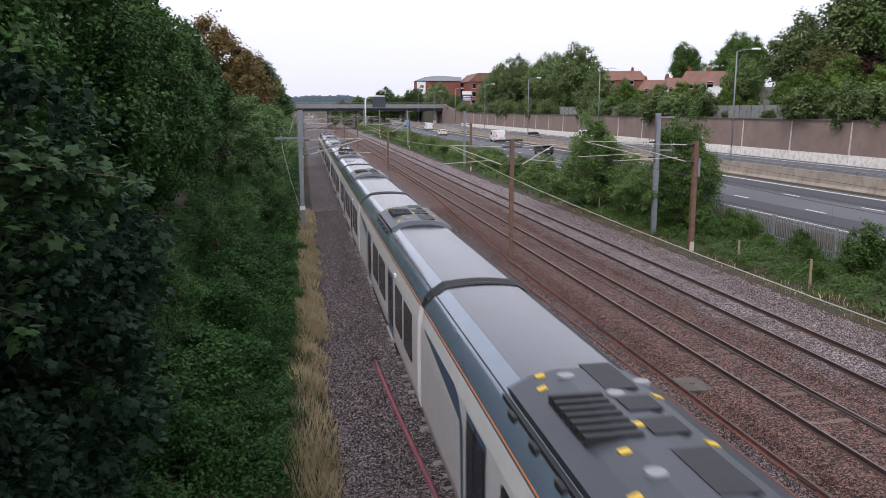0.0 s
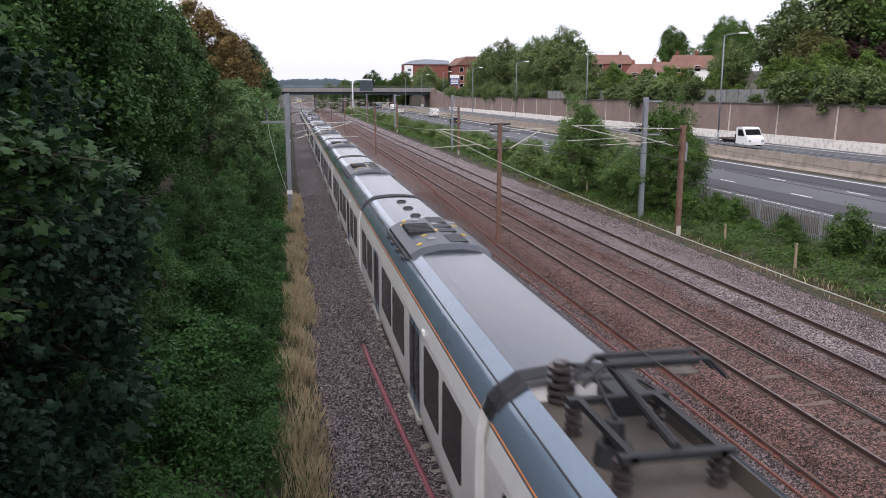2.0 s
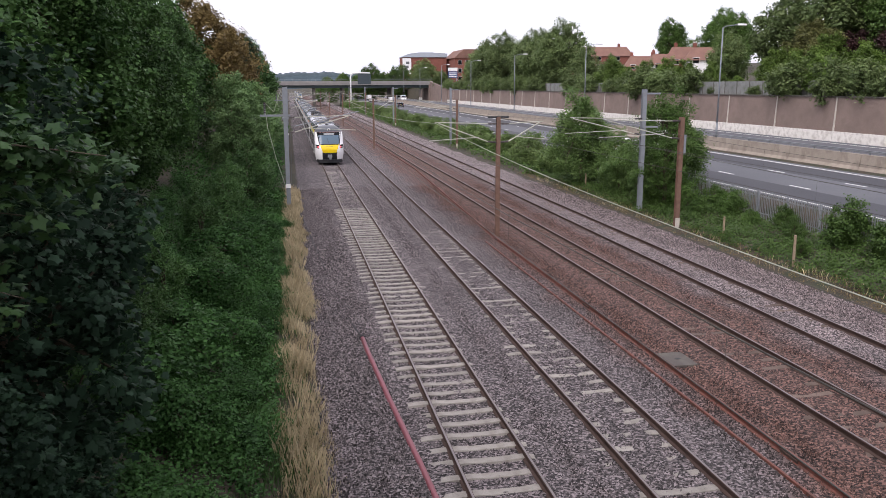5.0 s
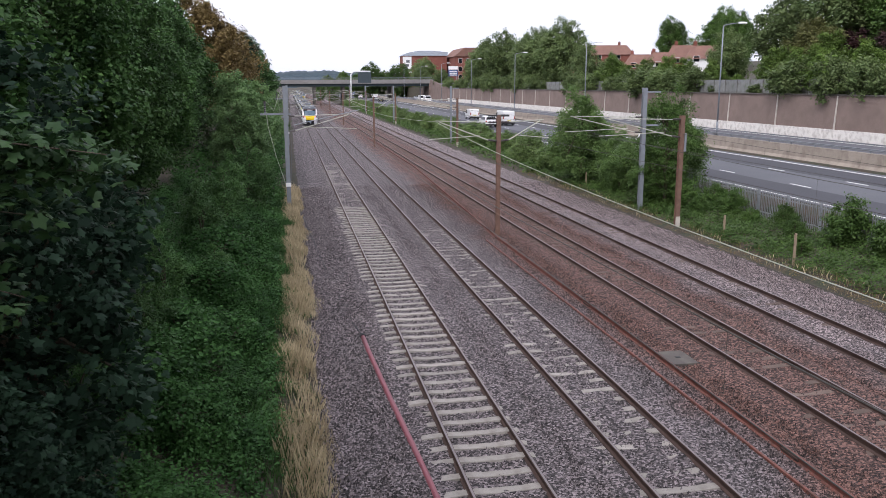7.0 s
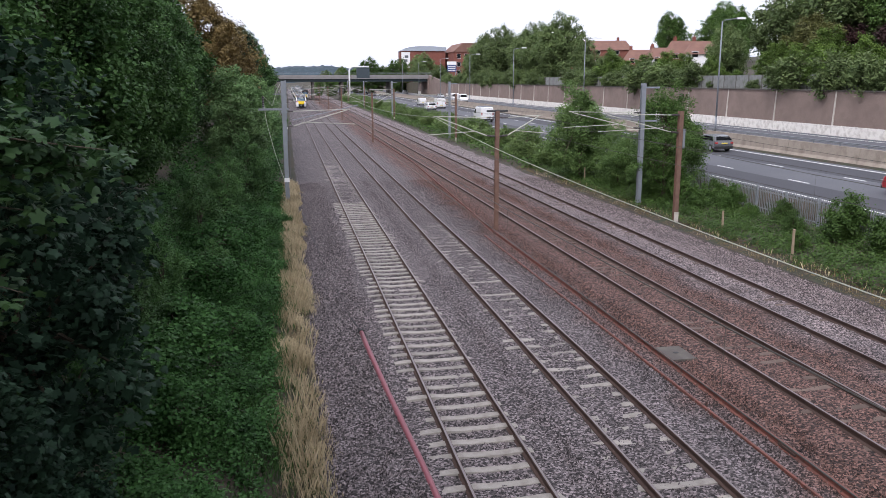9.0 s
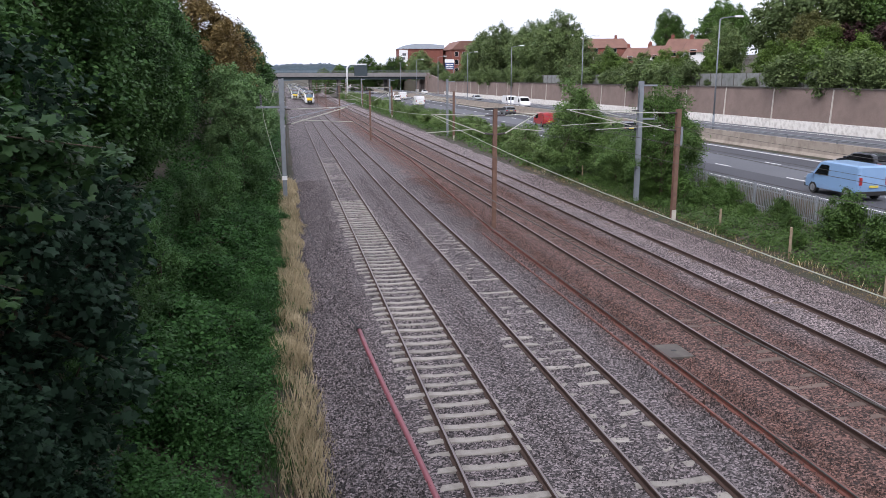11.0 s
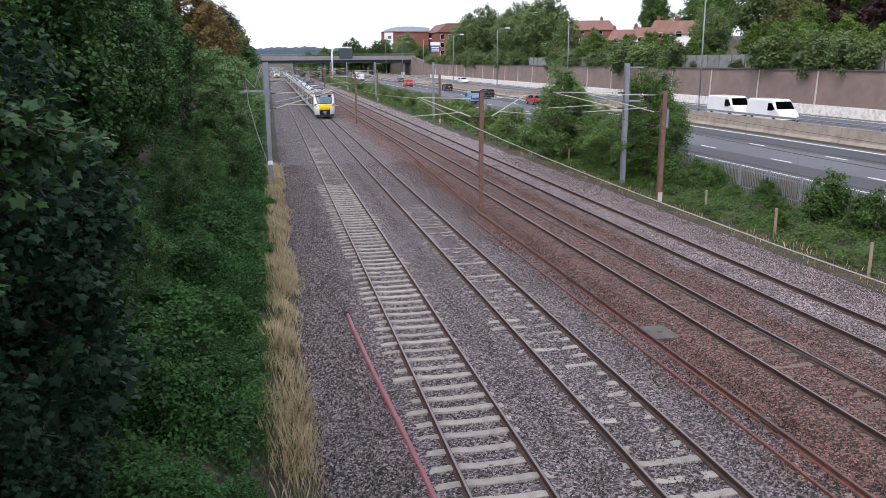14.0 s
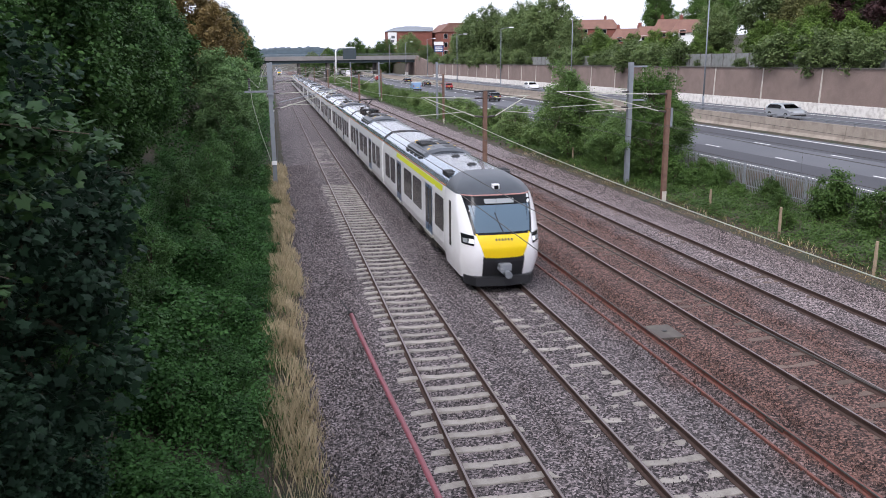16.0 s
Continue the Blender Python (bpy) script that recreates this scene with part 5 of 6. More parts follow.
def build_train(label, lights):
    """Twelve carriages on one root, which lies on the rails under the nose."""
    t = tagged(new("commuter_train"), label, "train")
    protos = {k: build_car(k) for k in ("front", "middle", "pantograph", "aerial", "plain", "rear")}
    used = set()
    for k in range(12):
        kind = "front" if k == 0 else "rear" if k == 11 else "pantograph" if k in (1, 8) else "aerial" if k in (2, 9) else "plain" if k in (5, 6) else "middle"
        c = protos[kind] if kind not in used else copy_thing(protos[kind], pose(0, 0, 0))
        used.add(kind)
        c.parent = t
        c.matrix_basis = pose(0, CAR * k, 0)
    for s in (-1, 1):
        x = (1.02, 1.02) if s > 0 else (-1.16, -1.16)
        part("headlight" if lights == "head" else "tail_light", nose_patch(1.60, 1.74, 0.14, 0.14, 0.022, 4, 3, x), M[lights], t, "lit white headlight" if lights == "head" else "lit red tail light")
        x = (1.19, 1.19) if s > 0 else (-1.31, -1.31)
        part("lamp_lens", nose_patch(1.60, 1.74, 0.12, 0.12, 0.022, 4, 3, x), M["grey_bar"], t)
    return t


train_out = build_train("pale grey commuter train with yellow front, running away", "tail")
train_in = build_train("pale grey commuter train with yellow front, approaching", "head")


# ---------------- trees and plants ----------------
def leaf_cloud(r, centres, spread, count, size, up=0.5, lobed=False):
    """Folded leaves along twigs that fan out of clump centres: arrays of vertices and faces."""
    n, twigs = count, 12
    D = r.normal(0, 1, (len(centres), twigs, 3)) + np.array([0, 0, 0.25])
    D /= np.linalg.norm(D, axis=2, keepdims=True) + 1e-9
    reach = r.uniform(0.6, 1.3, (len(centres), twigs))
    k, j = r.integers(0, len(centres), n), r.integers(0, twigs, n)
    d, u = D[k, j], 0.2 + 0.8 * r.random(n) ** 0.7
    run = (spread[k] * reach[k, j] * u)[:, None]
    P = centres[k] + d * run * np.array([1, 1, 0.8]) + r.normal(0, 1, (n, 3)) * (0.5 * size + 0.12 * spread[k])[:, None]
    P[:, 2] -= 0.22 * spread[k] * u * u
    N = 0.6 * d + np.array([0, 0, up + 0.25]) + r.normal(0, 0.5, (n, 3))
    N /= np.linalg.norm(N, axis=1, keepdims=True)
    A = np.cross(N, r.normal(0, 1, (n, 3)))
    A /= np.linalg.norm(A, axis=1, keepdims=True)
    B = np.cross(N, A)
    s = (size * r.uniform(0.6, 1.35, n))[:, None]
    if lobed:
        # five-lobed leaf: a fan of points with deep notches between the lobes
        ang = np.radians([-160, -125, -95, -62, -38, 0, 38, 62, 95, 125, 160])
        rad_ = np.array([0.26, 0.42, 0.33, 0.54, 0.38, 0.64, 0.38, 0.54, 0.33, 0.42, 0.26])
        ring = [P + A * s * (rr * np.cos(a)) + B * s * (rr * np.sin(a)) - N * s * (0.18 * rr) for a, rr in zip(ang, rad_)]
        V = np.stack([P] + ring, 1)
        i = 12 * np.arange(n)[:, None]
        F = np.concatenate([i + [0, k, k + 1] for k in range(1, 11)], 1).reshape(-1, 3)
        return V.reshape(-1, 3), F
    V = np.stack([P - A * s * 0.5, P + B * s * 0.42 + N * s * 0.12, P + A * s * 0.62, P - B * s * 0.42 + N * s * 0.12], 1)
    i = 4 * np.arange(n)[:, None]
    F = np.concatenate([i + [0, 1, 2], i + [0, 2, 3]], 1).reshape(-1, 3)
    return V.reshape(-1, 3), F


def make_tree(name, label, category, seed, height, radius, low, leaves, size, material, clumps=60, group="", lean=0.0, lobed=False):
    """Trunk with limbs, and a crown of leaf clumps with gaps between them. low: how high the crown starts."""
    r = np.random.default_rng(seed)
    t = tagged(new(name), label, category, group)
    zc, hz = (height + low) / 2, (height - low) / 2
    C = []
    while len(C) < clumps:
        p = r.uniform(-1, 1, 3)
        q = np.linalg.norm(p)
        if q > 1 or q < 0.35 and r.random() < 0.6:
            continue
        lump = 1.0 + 0.22 * math.sin(3.1 * p[0] + seed) * math.sin(2.7 * p[1] + 2 * seed) + 0.18 * math.sin(5 * p[2] + 4 * p[0] + seed)
        p = p * lump
        taper = 1.0 - 0.35 * max(0, p[2]) - 0.2 * max(0, -p[2])
        C.append([p[0] * radius * taper + lean * (p[2] + 1), p[1] * radius * taper, zc + p[2] * hz])
    C = np.array(C)
    sp = r.uniform(0.10, 0.25, len(C)) * radius + 0.12
    bm = bmesh.new()
    tr = 0.022 * height + 0.03
    pts = [Vector((0, 0, -0.5))] + [Vector((r.normal(0, 0.05) * height * 0.3 + lean * k / 5, r.normal(0, 0.05) * height * 0.3, height * 0.8 * k / 5)) for k in range(1, 6)]
    for k, (a, b) in enumerate(zip(pts, pts[1:])):
        tube(bm, a, b, tr * (1 - 0.16 * k), tr * (1 - 0.16 * (k + 1)), 8)
    for c in C[:: max(1, len(C) // 14)]:
        base = pts[1 + int(r.integers(0, 4))]
        mid = base.lerp(Vector(c), 0.5) + Vector((0, 0, 0.08 * height))
        tube(bm, base, mid, tr * 0.4, tr * 0.24, 6)
        tube(bm, mid, Vector(c), tr * 0.24, tr * 0.06, 5)
    part("trunk", bm, M["bark"], t)
    V, F = leaf_cloud(r, C, sp, leaves, size, 0.5, lobed)
    quads("crown", V, F, M[material], t)
    return t


def place(proto, x, y, z, scale=1.0, turn=0.0, wide=1.0):
    m = pose(x, y, z, 0, 0, turn) @ Matrix.Diagonal((scale * wide, scale * wide, scale, 1))
    return copy_thing(proto, m)


def first_place(proto, x, y, z, scale=1.0, turn=0.0):
    proto.matrix_basis = pose(x, y, z, 0, 0, turn) @ Matrix.Diagonal((scale, scale, scale, 1))


def carpet(name, label, category, seed, material, x0, x1, y0, y1, count, size, height, blade=False):
    """Low growth over a stretch of ground: leaves in tufts, or upright blades."""
    r = np.random.default_rng(seed)
    if blade:
        x, y = r.uniform(x0, x1, count), r.uniform(y0, y1, count)
        thick = np.sin(y * 0.9 + 1.3 * np.sin(y * 0.31)) + 0.8 * np.sin(y * 2.3 + x * 3) - 1.6 * np.abs(x - (x0 + x1) / 2 - 0.1 * np.sin(y * 1.7)) / (x1 - x0)
        keep = thick + r.normal(0, 0.8, count) > -0.6
        x, y = x[keep], y[keep]
        count = len(x)
        x = x + 0.20 * np.sin(y * 0.47 + 0.6) + 0.10 * np.sin(y * 1.37)
        z = ground_z(x, y)
        h = height * r.uniform(0.45, 1.2, count) * (0.6 + 0.4 * np.sin(y * 1.1 + x * 2) ** 2) * np.clip(1.1 - 0.7 * np.abs(2 * (x - x0) / (x1 - x0) - 1) ** 2, 0.3, 1.1)
        a = r.uniform(0, 6.28, count)
        lx, ly = r.normal(0, 0.17, count) * h, r.normal(0, 0.17, count) * h
        w = size * r.uniform(0.6, 1.4, count)
        dx, dy = np.cos(a) * w, np.sin(a) * w
        V = np.stack([np.stack([x - dx, y - dy, z - 0.03], -1), np.stack([x + dx, y + dy, z - 0.03], -1), np.stack([x + lx * 0.4 + dx * 0.7, y + ly * 0.4 + dy * 0.7, z + h * 0.6], -1), np.stack([x + lx, y + ly, z + h], -1)], 1)
        i = 4 * np.arange(count)[:, None]
        F = np.concatenate([i + [0, 1, 2], i + [0, 2, 3]], 1).reshape(-1, 3)
        V = V.reshape(-1, 3)
    else:
        n = max(20, int((x1 - x0) * (y1 - y0) * 9))
        x, y = r.uniform(x0, x1, n), r.uniform(y0, y1, n)
        lump = 0.35 + 0.65 * np.sin(x * 1.3 + y * 0.55) ** 2 * np.abs(np.sin(y * 0.37 + 1.0))
        C = np.stack([x, y, ground_z(x, y) + height * lump * r.uniform(0.2, 0.8, n)], -1)
        V, F = leaf_cloud(r, C, 0.34 + 0.4 * height * lump, count, size, 0.9)
    return tagged(quads(name, V, F, M[material]), label, category, kind="stuff")


def build_overhang():
    """A near maple whose long leafy limb hangs into the open over the bank."""
    r = np.random.default_rng(77)
    t = tagged(new("maple_tree"), "maple with a long leafy limb hanging over the bank", "tree", "bank trees")
    bm = bmesh.new()
    trunk = [(-6.6, 7.4, 1.6), (-6.5, 7.5, 4.0), (-6.3, 7.7, 6.4), (-6.2, 7.8, 8.6)]
    for k, (a, b) in enumerate(zip(trunk, trunk[1:])):
        tube(bm, a, b, 0.16 - 0.03 * k, 0.13 - 0.03 * k, 8)
    C = []
    for tip, lift in (((-1.95, 9.2, 6.82), 0.55), ((-2.25, 9.5, 6.62), 0.4), ((-2.5, 9.2, 6.95), 0.5), ((-2.75, 9.1, 6.2), 0.3), ((-2.9, 9.1, 5.3), 0.3)):
        a, c = Vector(trunk[2]), Vector(tip)
        m = a.lerp(c, 0.55) + Vector((0, 0, lift))
        tube(bm, a, m, 0.035, 0.016, 6)
        tube(bm, m, c, 0.016, 0.005, 5)
        for u in np.linspace(0.0, 1.0, 7):
            C.append(m.lerp(c, u) + Vector((r.normal(0, 0.10), r.normal(0, 0.15), r.normal(0, 0.06))))
    part("trunk", bm, M["bark"], t)
    V, F = leaf_cloud(r, np.array(C), np.full(len(C), 0.36), 1500, 0.16, 0.9, True)
    quads("crown", V, F, M["leaf_branch"], t)


def build_left_bank():
    r = random.Random(9)
    maple = make_tree("maple_tree", "dense dark green maple on the railway bank", "tree", 1, 11.5, 3.6, 0.4, 60000, 0.15, "leaf_dark", 260, "bank trees")
    maple_far = make_tree("maple_tree", "dense dark green tree on the railway bank", "tree", 6, 11.5, 3.6, 0.6, 24000, 0.25, "leaf_dark", 200, "bank trees")
    maple_b = make_tree("maple_tree", "dense maple with broad blue-green leaves coloured dark for shade", "tree", 2, 10.0, 3.4, 0.0, 17000, 0.23, "leaf_shade", 230, "bank trees", lobed=True)
    sap = make_tree("sapling", "young light green sapling on the bank", "tree", 3, 4.6, 1.7, 0.2, 15000, 0.10, "leaf_green", 110, "bank saplings")
    first_place(maple, -8.2, 20.0, 2.6, 1.0, 20)
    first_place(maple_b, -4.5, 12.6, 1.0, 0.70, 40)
    for x, y, s, w in ((-7.6, 28, 0.98, 1.0), (-7.2, 35.5, 0.86, 1.0), (-7.6, 43, 0.85, 0.95), (-12, 15, 1.15, 1.1), (-12, 25, 1.2, 1.1), (-11.5, 36, 1.1, 1.1), (-7.4, 51.5, 0.80, 0.9)):
        place(maple, x, y, float(ground_z(x, y)) - 0.2, s, r.uniform(0, 360), w)
    first_place(maple_far, -9.5, 60, 4.0, 0.95, 0)
    for x, y, s, w in ((-8.2, 66, 0.95, 1.0), (-7.6, 104, 0.9, 1.1), (-6.5, 120, 0.95, 1.1), (-6.2, 146, 1.2, 1.0), (-8, 162, 1.1, 1.2), (-8, 180, 1.1, 1.3), (-8, 210, 1.05, 1.4), (-9, 245, 1.0, 1.5), (-10, 285, 0.9, 1.5), (-14, 60, 1.1, 1.1), (-13, 48, 1.15, 1.1)):
        place(maple_far, x, y, float(ground_z(x, y)) - 0.2, s, r.uniform(0, 360), w)
    for x, y, s, w in ((-3.9, 8.4, 0.60, 1.0), (-4.1, 5.0, 0.55, 1.0), (-5.6, 17.4, 0.74, 1.0), (-5.9, 23.0, 0.62, 1.0), (-3.5, 10.6, 0.36, 1.1)):
        place(maple_b, x, y, float(ground_z(x, y)) - 0.3, s, r.uniform(0, 360), w)
    # trees beside and behind the camera, which shade the near bank
    for x, y, s in ((-8.6, 7.5, 1.1), (-8.0, 0.5, 1.15), (-8.5, -7.0, 1.15), (-14, 4, 1.2), (-9, -16, 1.1)):
        place(maple, x, y, float(ground_z(x, y)) - 0.2, s, r.uniform(0, 360), 1.0)
    build_overhang()
    brown = make_tree("autumn_tree", "large tree with leaves turning brown and orange", "tree", 4, 13.0, 4.0, 2.0, 30000, 0.22, "leaf_brown", 220)
    first_place(brown, -7.9, 80, 2.6, 1.0, 10)
    place(brown, -6.2, 89, 2.2, 0.82, 130)
    conifer = make_tree("conifer", "dark pointed evergreen tree beyond the brown tree", "tree", 8, 11.5, 2.6, 0.4, 22000, 0.20, "leaf_shade", 220)
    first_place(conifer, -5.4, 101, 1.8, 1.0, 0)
    light = make_tree("ash_tree", "light green ash tree above the track", "tree", 5, 7.0, 2.6, 0.2, 26000, 0.14, "leaf_ash", 170, "bank ashes")
    first_place(light, -4.0, 64, 0.9, 1.08, 0)
    for x, y, s in ((-3.2, 72, 0.95), (-3.0, 82, 0.8), (-3.4, 58, 0.75), (-3.6, 95, 0.8), (-3.5, 110, 0.8), (-3.5, 130, 0.8), (-3.8, 150, 0.9)):
        place(light, x, y, float(ground_z(x, y)), s, r.uniform(0, 360))
    first_place(sap, -2.6, 47.5, 0.3, 0.85, 0)
    for x, y, s in ((-2.4, 50.5, 0.75), (-3.4, 44, 0.8), (-3.2, 38, 0.75), (-3.6, 33, 0.7), (-2.2, 54, 0.8), (-2.8, 28, 0.42), (-3.8, 24, 0.6), (-2.0, 58, 0.7), (-3.9, 19.5, 0.55), (-4.3, 15, 0.6), (-4.4, 11.5, 0.55)):
        place(sap, x, y, float(ground_z(x, y)) - 0.1, s, r.uniform(0, 360))
    mound = make_tree("bramble_mound", "low mound of green brambles on the bank", "shrub", 7, 1.35, 1.15, -0.2, 7000, 0.075, "leaf_nettle", 90, "bramble mounds")
    first_place(mound, -2.4, 16.0, 0.3, 1.0, 0)
    for x, y, s in ((-3.0, 20, 1.2), (-1.9, 22.6, 0.8), (-2.8, 26.5, 1.1), (-1.8, 30.5, 0.9), (-2.5, 35.5, 1.2), (-3.3, 17.6, 1.1), (-1.7, 40.5, 0.9), (-2.1, 12.2, 0.8), (-1.6, 18.8, 0.6), (-2.9, 31.5, 1.2), (-1.5, 26.0, 0.6), (-0.55, 33.0, 0.4), (-0.4, 44.0, 0.45), (-0.9, 36.5, 0.5), (-0.8, 12.6, 0.5)):
        place(mound, x, y, float(ground_z(x, y)), s, r.uniform(0, 360), 1.15)
    carpet("undergrowth", "dense dark green brambles and nettles covering the bank", "undergrowth", 21, "leaf_nettle", -6.4, -0.6, 7, 48, 260000, 0.072, 0.6)
    carpet("undergrowth", "rough green growth along the far bank", "undergrowth", 22, "leaf_nettle", -7.0, -0.8, 48, 140, 45000, 0.16, 0.8)
    carpet("dry_grass", "tall straw-coloured dry grass along the ballast edge", "grass", 23, "straw", -0.75, 0.66, 6, 62, 46000, 0.0021, 0.58, True)
    carpet("green_grass", "long green grass at the foot of the bank", "grass", 24, "leaf_green", -1.9, 0.45, 6, 60, 52000, 0.0045, 0.45, True)


def build_right_verge():
    r = random.Random(12)
    bush = make_tree("elder_bush", "tall leafy green bush growing on the verge", "bush", 31, 6.4, 2.75, 0.2, 42000, 0.105, "leaf_elder", 230, "verge bushes")
    first_place(bush, 22.6, 60.0, 0.0, 1.04, 0)
    shade = make_tree("hawthorn", "tall dark green bush behind the masts", "bush", 38, 7.4, 2.7, 0.0, 42000, 0.10, "leaf_mid", 230, "verge bushes")
    first_place(shade, 24.6, 49.6, -0.1, 1.0, 0)
    place(shade, 23.2, 47.0, -0.1, 0.66, 140, 1.15)
    place(shade, 25.9, 51.0, -0.1, 0.8, 250, 0.8)
    for x, y, s, w in ((22.9, 53.4, 0.50, 1.1), (24.0, 55.8, 0.62, 1.0), (24.8, 65.5, 0.6, 1.1)):
        place(bush, x, y, -0.1, s, r.uniform(0, 360), w)
    low = make_tree("shrub", "low bramble shrub in front of the fence", "shrub", 32, 1.9, 1.1, 0.0, 9000, 0.085, "leaf_mid", 48, "verge shrubs")
    first_place(low, 25.5, 32.6, 0.05, 1.15, 0)
    for x, y, s in ((25.3, 44.4, 0.7), (25.2, 42.2, 0.7), (25.3, 37.2, 0.6), (24.6, 39.2, 0.4), (23.4, 42.8, 0.5), (25.0, 29.0, 0.9), (23.8, 45.0, 0.7), (22.4, 31.6, 0.4), (24.2, 34.8, 0.45)):
        place(low, x, y, 0.0, s, r.uniform(0, 360))
    hedge = make_tree("hedge_bush", "scrubby light green bush along the verge", "bush", 36, 2.6, 1.5, 0.0, 4500, 0.15, "leaf_hedge", 90, "verge scrub")
    first_place(hedge, 23.5, 67.5, 0.0, 0.9, 0)
    y = 69.0
    while y < 325:
        place(hedge, 23.6 + r.uniform(-1.2, 2.0), y, -0.1, r.uniform(0.6, 1.25), r.uniform(0, 360), r.uniform(0.8, 1.15))
        y += r.uniform(1.3, 3.2)
    carpet("brambles", "green brambles and weeds on the verge before the fence", "undergrowth", 33, "leaf_mid", 21.0, 25.6, 16, 68, 110000, 0.085, 0.46)
    carpet("brambles", "green weeds along the far verge", "undergrowth", 34, "leaf_mid", 20.6, 26.0, 68, 320, 40000, 0.22, 0.9)
    carpet("leaf_litter", "brown fallen leaves and dead stalks at the ballast edge", "leaf litter", 37, "leaf_brown", 20.0, 21.6, 12, 70, 16000, 0.05, 0.1)
    carpet("dead_stems", "brown dead stems and litter at the ballast edge", "undergrowth", 35, "straw", 20.2, 21.6, 14, 66, 2200, 0.004, 0.35, True)


def build_right_bank():
    r = random.Random(15)
    oak = make_tree("sycamore_tree", "full green roadside tree above the retaining wall", "tree", 41, 12.5, 5.0, 0.6, 26000, 0.30, "leaf_far", 230, "wall-top trees")
    young = make_tree("young_tree", "bright green young tree hanging over the wall", "tree", 42, 8.0, 3.6, 0.1, 22000, 0.22, "leaf_light", 170, "wall-top trees")
    darkt = make_tree("dark_tree", "tall dark green tree on the high bank", "tree", 43, 15.0, 5.5, 1.0, 30000, 0.27, "leaf_mid", 260, "high bank trees")
    copper = make_tree("copper_beech", "dark purple copper beech on the bank", "tree", 44, 7.0, 2.6, 0.5, 14000, 0.22, "leaf_purple", 50)
    rusty = make_tree("browning_tree", "tree with browning leaves on the bank", "tree", 45, 9.5, 3.6, 0.6, 18000, 0.25, "leaf_olive", 110)
    first_place(oak, 63, 196, 6.3, 1.1, 0)
    for x, y, s, w in ((63, 182, 1.1, 1.0), (65, 210, 1.05, 1.0), (64, 238, 1.15, 1.0), (63, 252, 1.05, 1.0), (66, 268, 1.05, 1.1), (64, 170, 0.62, 1.0), (66, 160, 0.5, 1.0), (68, 118, 0.62, 1.0), (70, 106, 0.95, 1.0), (74, 98, 1.25, 1.0), (66, 290, 0.7, 1.0), (67, 226, 1.0, 1.0)):
        place(oak, x, y, float(ground_z(x, y)) - 0.3, s, r.uniform(0, 360), w)
    first_place(young, 61.5, 148, 6.0, 0.8, 0)
    for x, y, s, w in ((61, 141, 0.72, 1.0), (61.5, 133, 0.84, 1.0), (62, 126, 0.88, 1.0), (61, 118, 0.8, 1.0), (61, 110, 0.72, 0.9), (61, 90, 0.85, 1.0), (60.6, 84, 0.8, 1.1), (63, 97, 0.9, 1.0), (62, 79, 0.9, 1.0), (61, 73, 0.7, 1.0), (64, 88, 1.1, 1.0), (61, 156, 0.6, 1.2), (60.5, 166, 0.5, 1.2), (60.5, 102, 0.4, 1.2), (58.9, 123, 0.62, 1.0), (58.7, 128, 0.5, 1.0), (58.8, 113, 0.45, 1.1)):
        place(young, x, y, 6.0, s, r.uniform(0, 360), w)
    first_place(darkt, 76, 88, 7.5, 1.15, 0)
    for x, y, s in ((74, 80, 1.2), (80, 96, 1.2), (72, 74, 1.2), (84, 104, 1.15), (70, 66, 1.2), (112, 200, 0.9), (116, 195, 0.8), (110, 190, 0.75), (100, 172, 0.75), (22, 402, 0.62), (28, 396, 0.68), (34, 400, 0.72), (39, 392, 0.95), (44, 398, 0.75), (50, 390, 0.85), (56, 396, 0.9), (125, 252, 0.92), (129, 262, 0.86), (16, 410, 0.55)):
        place(darkt, x, y, float(ground_z(x, y)) - 0.3, s, r.uniform(0, 360))
    first_place(copper, 66.5, 80.5, 6.7, 1.05, 0)
    place(copper, 70, 94, 7.2, 1.0, 70)
    first_place(rusty, 68.5, 98, 7.0, 1.0, 0)
    place(rusty, 66, 92, 6.8, 0.85, 120)
    over = make_tree("wall_shrub", "green shrub spilling over the top of the wall", "shrub", 46, 3.4, 2.0, -0.6, 6000, 0.21, "leaf_far", 110, "wall-top shrubs")
    first_place(over, 58.3, 71, 6.2, 1.0, 0)
    y = 74.0
    while y < 300:
        if not (96.5 < y < 103 or 164 < y < 178):
            place(over, 58.2 + r.uniform(-0.3, 0.9), y, 6.1, r.uniform(0.35, 1.3), r.uniform(0, 360), r.uniform(0.8, 1.4))
        y += r.uniform(2.2, 6.5)
    # far trees round the bridge and beyond
    for x, y, s in ((57, 352, 0.6), (40, 395, 0.55), (47, 400, 0.6), (34, 410, 0.5), (28, 420, 0.6), (62, 372, 0.9), (22, 460, 0.5), (-14, 350, 0.8), (-20, 380, 0.9), (52, 430, 0.55), (60, 318, 0.5)):
        place(oak, x, y, float(ground_z(x, y)) if x < 0 or x > 57 else 5.5, s, r.uniform(0, 360), 1.2)


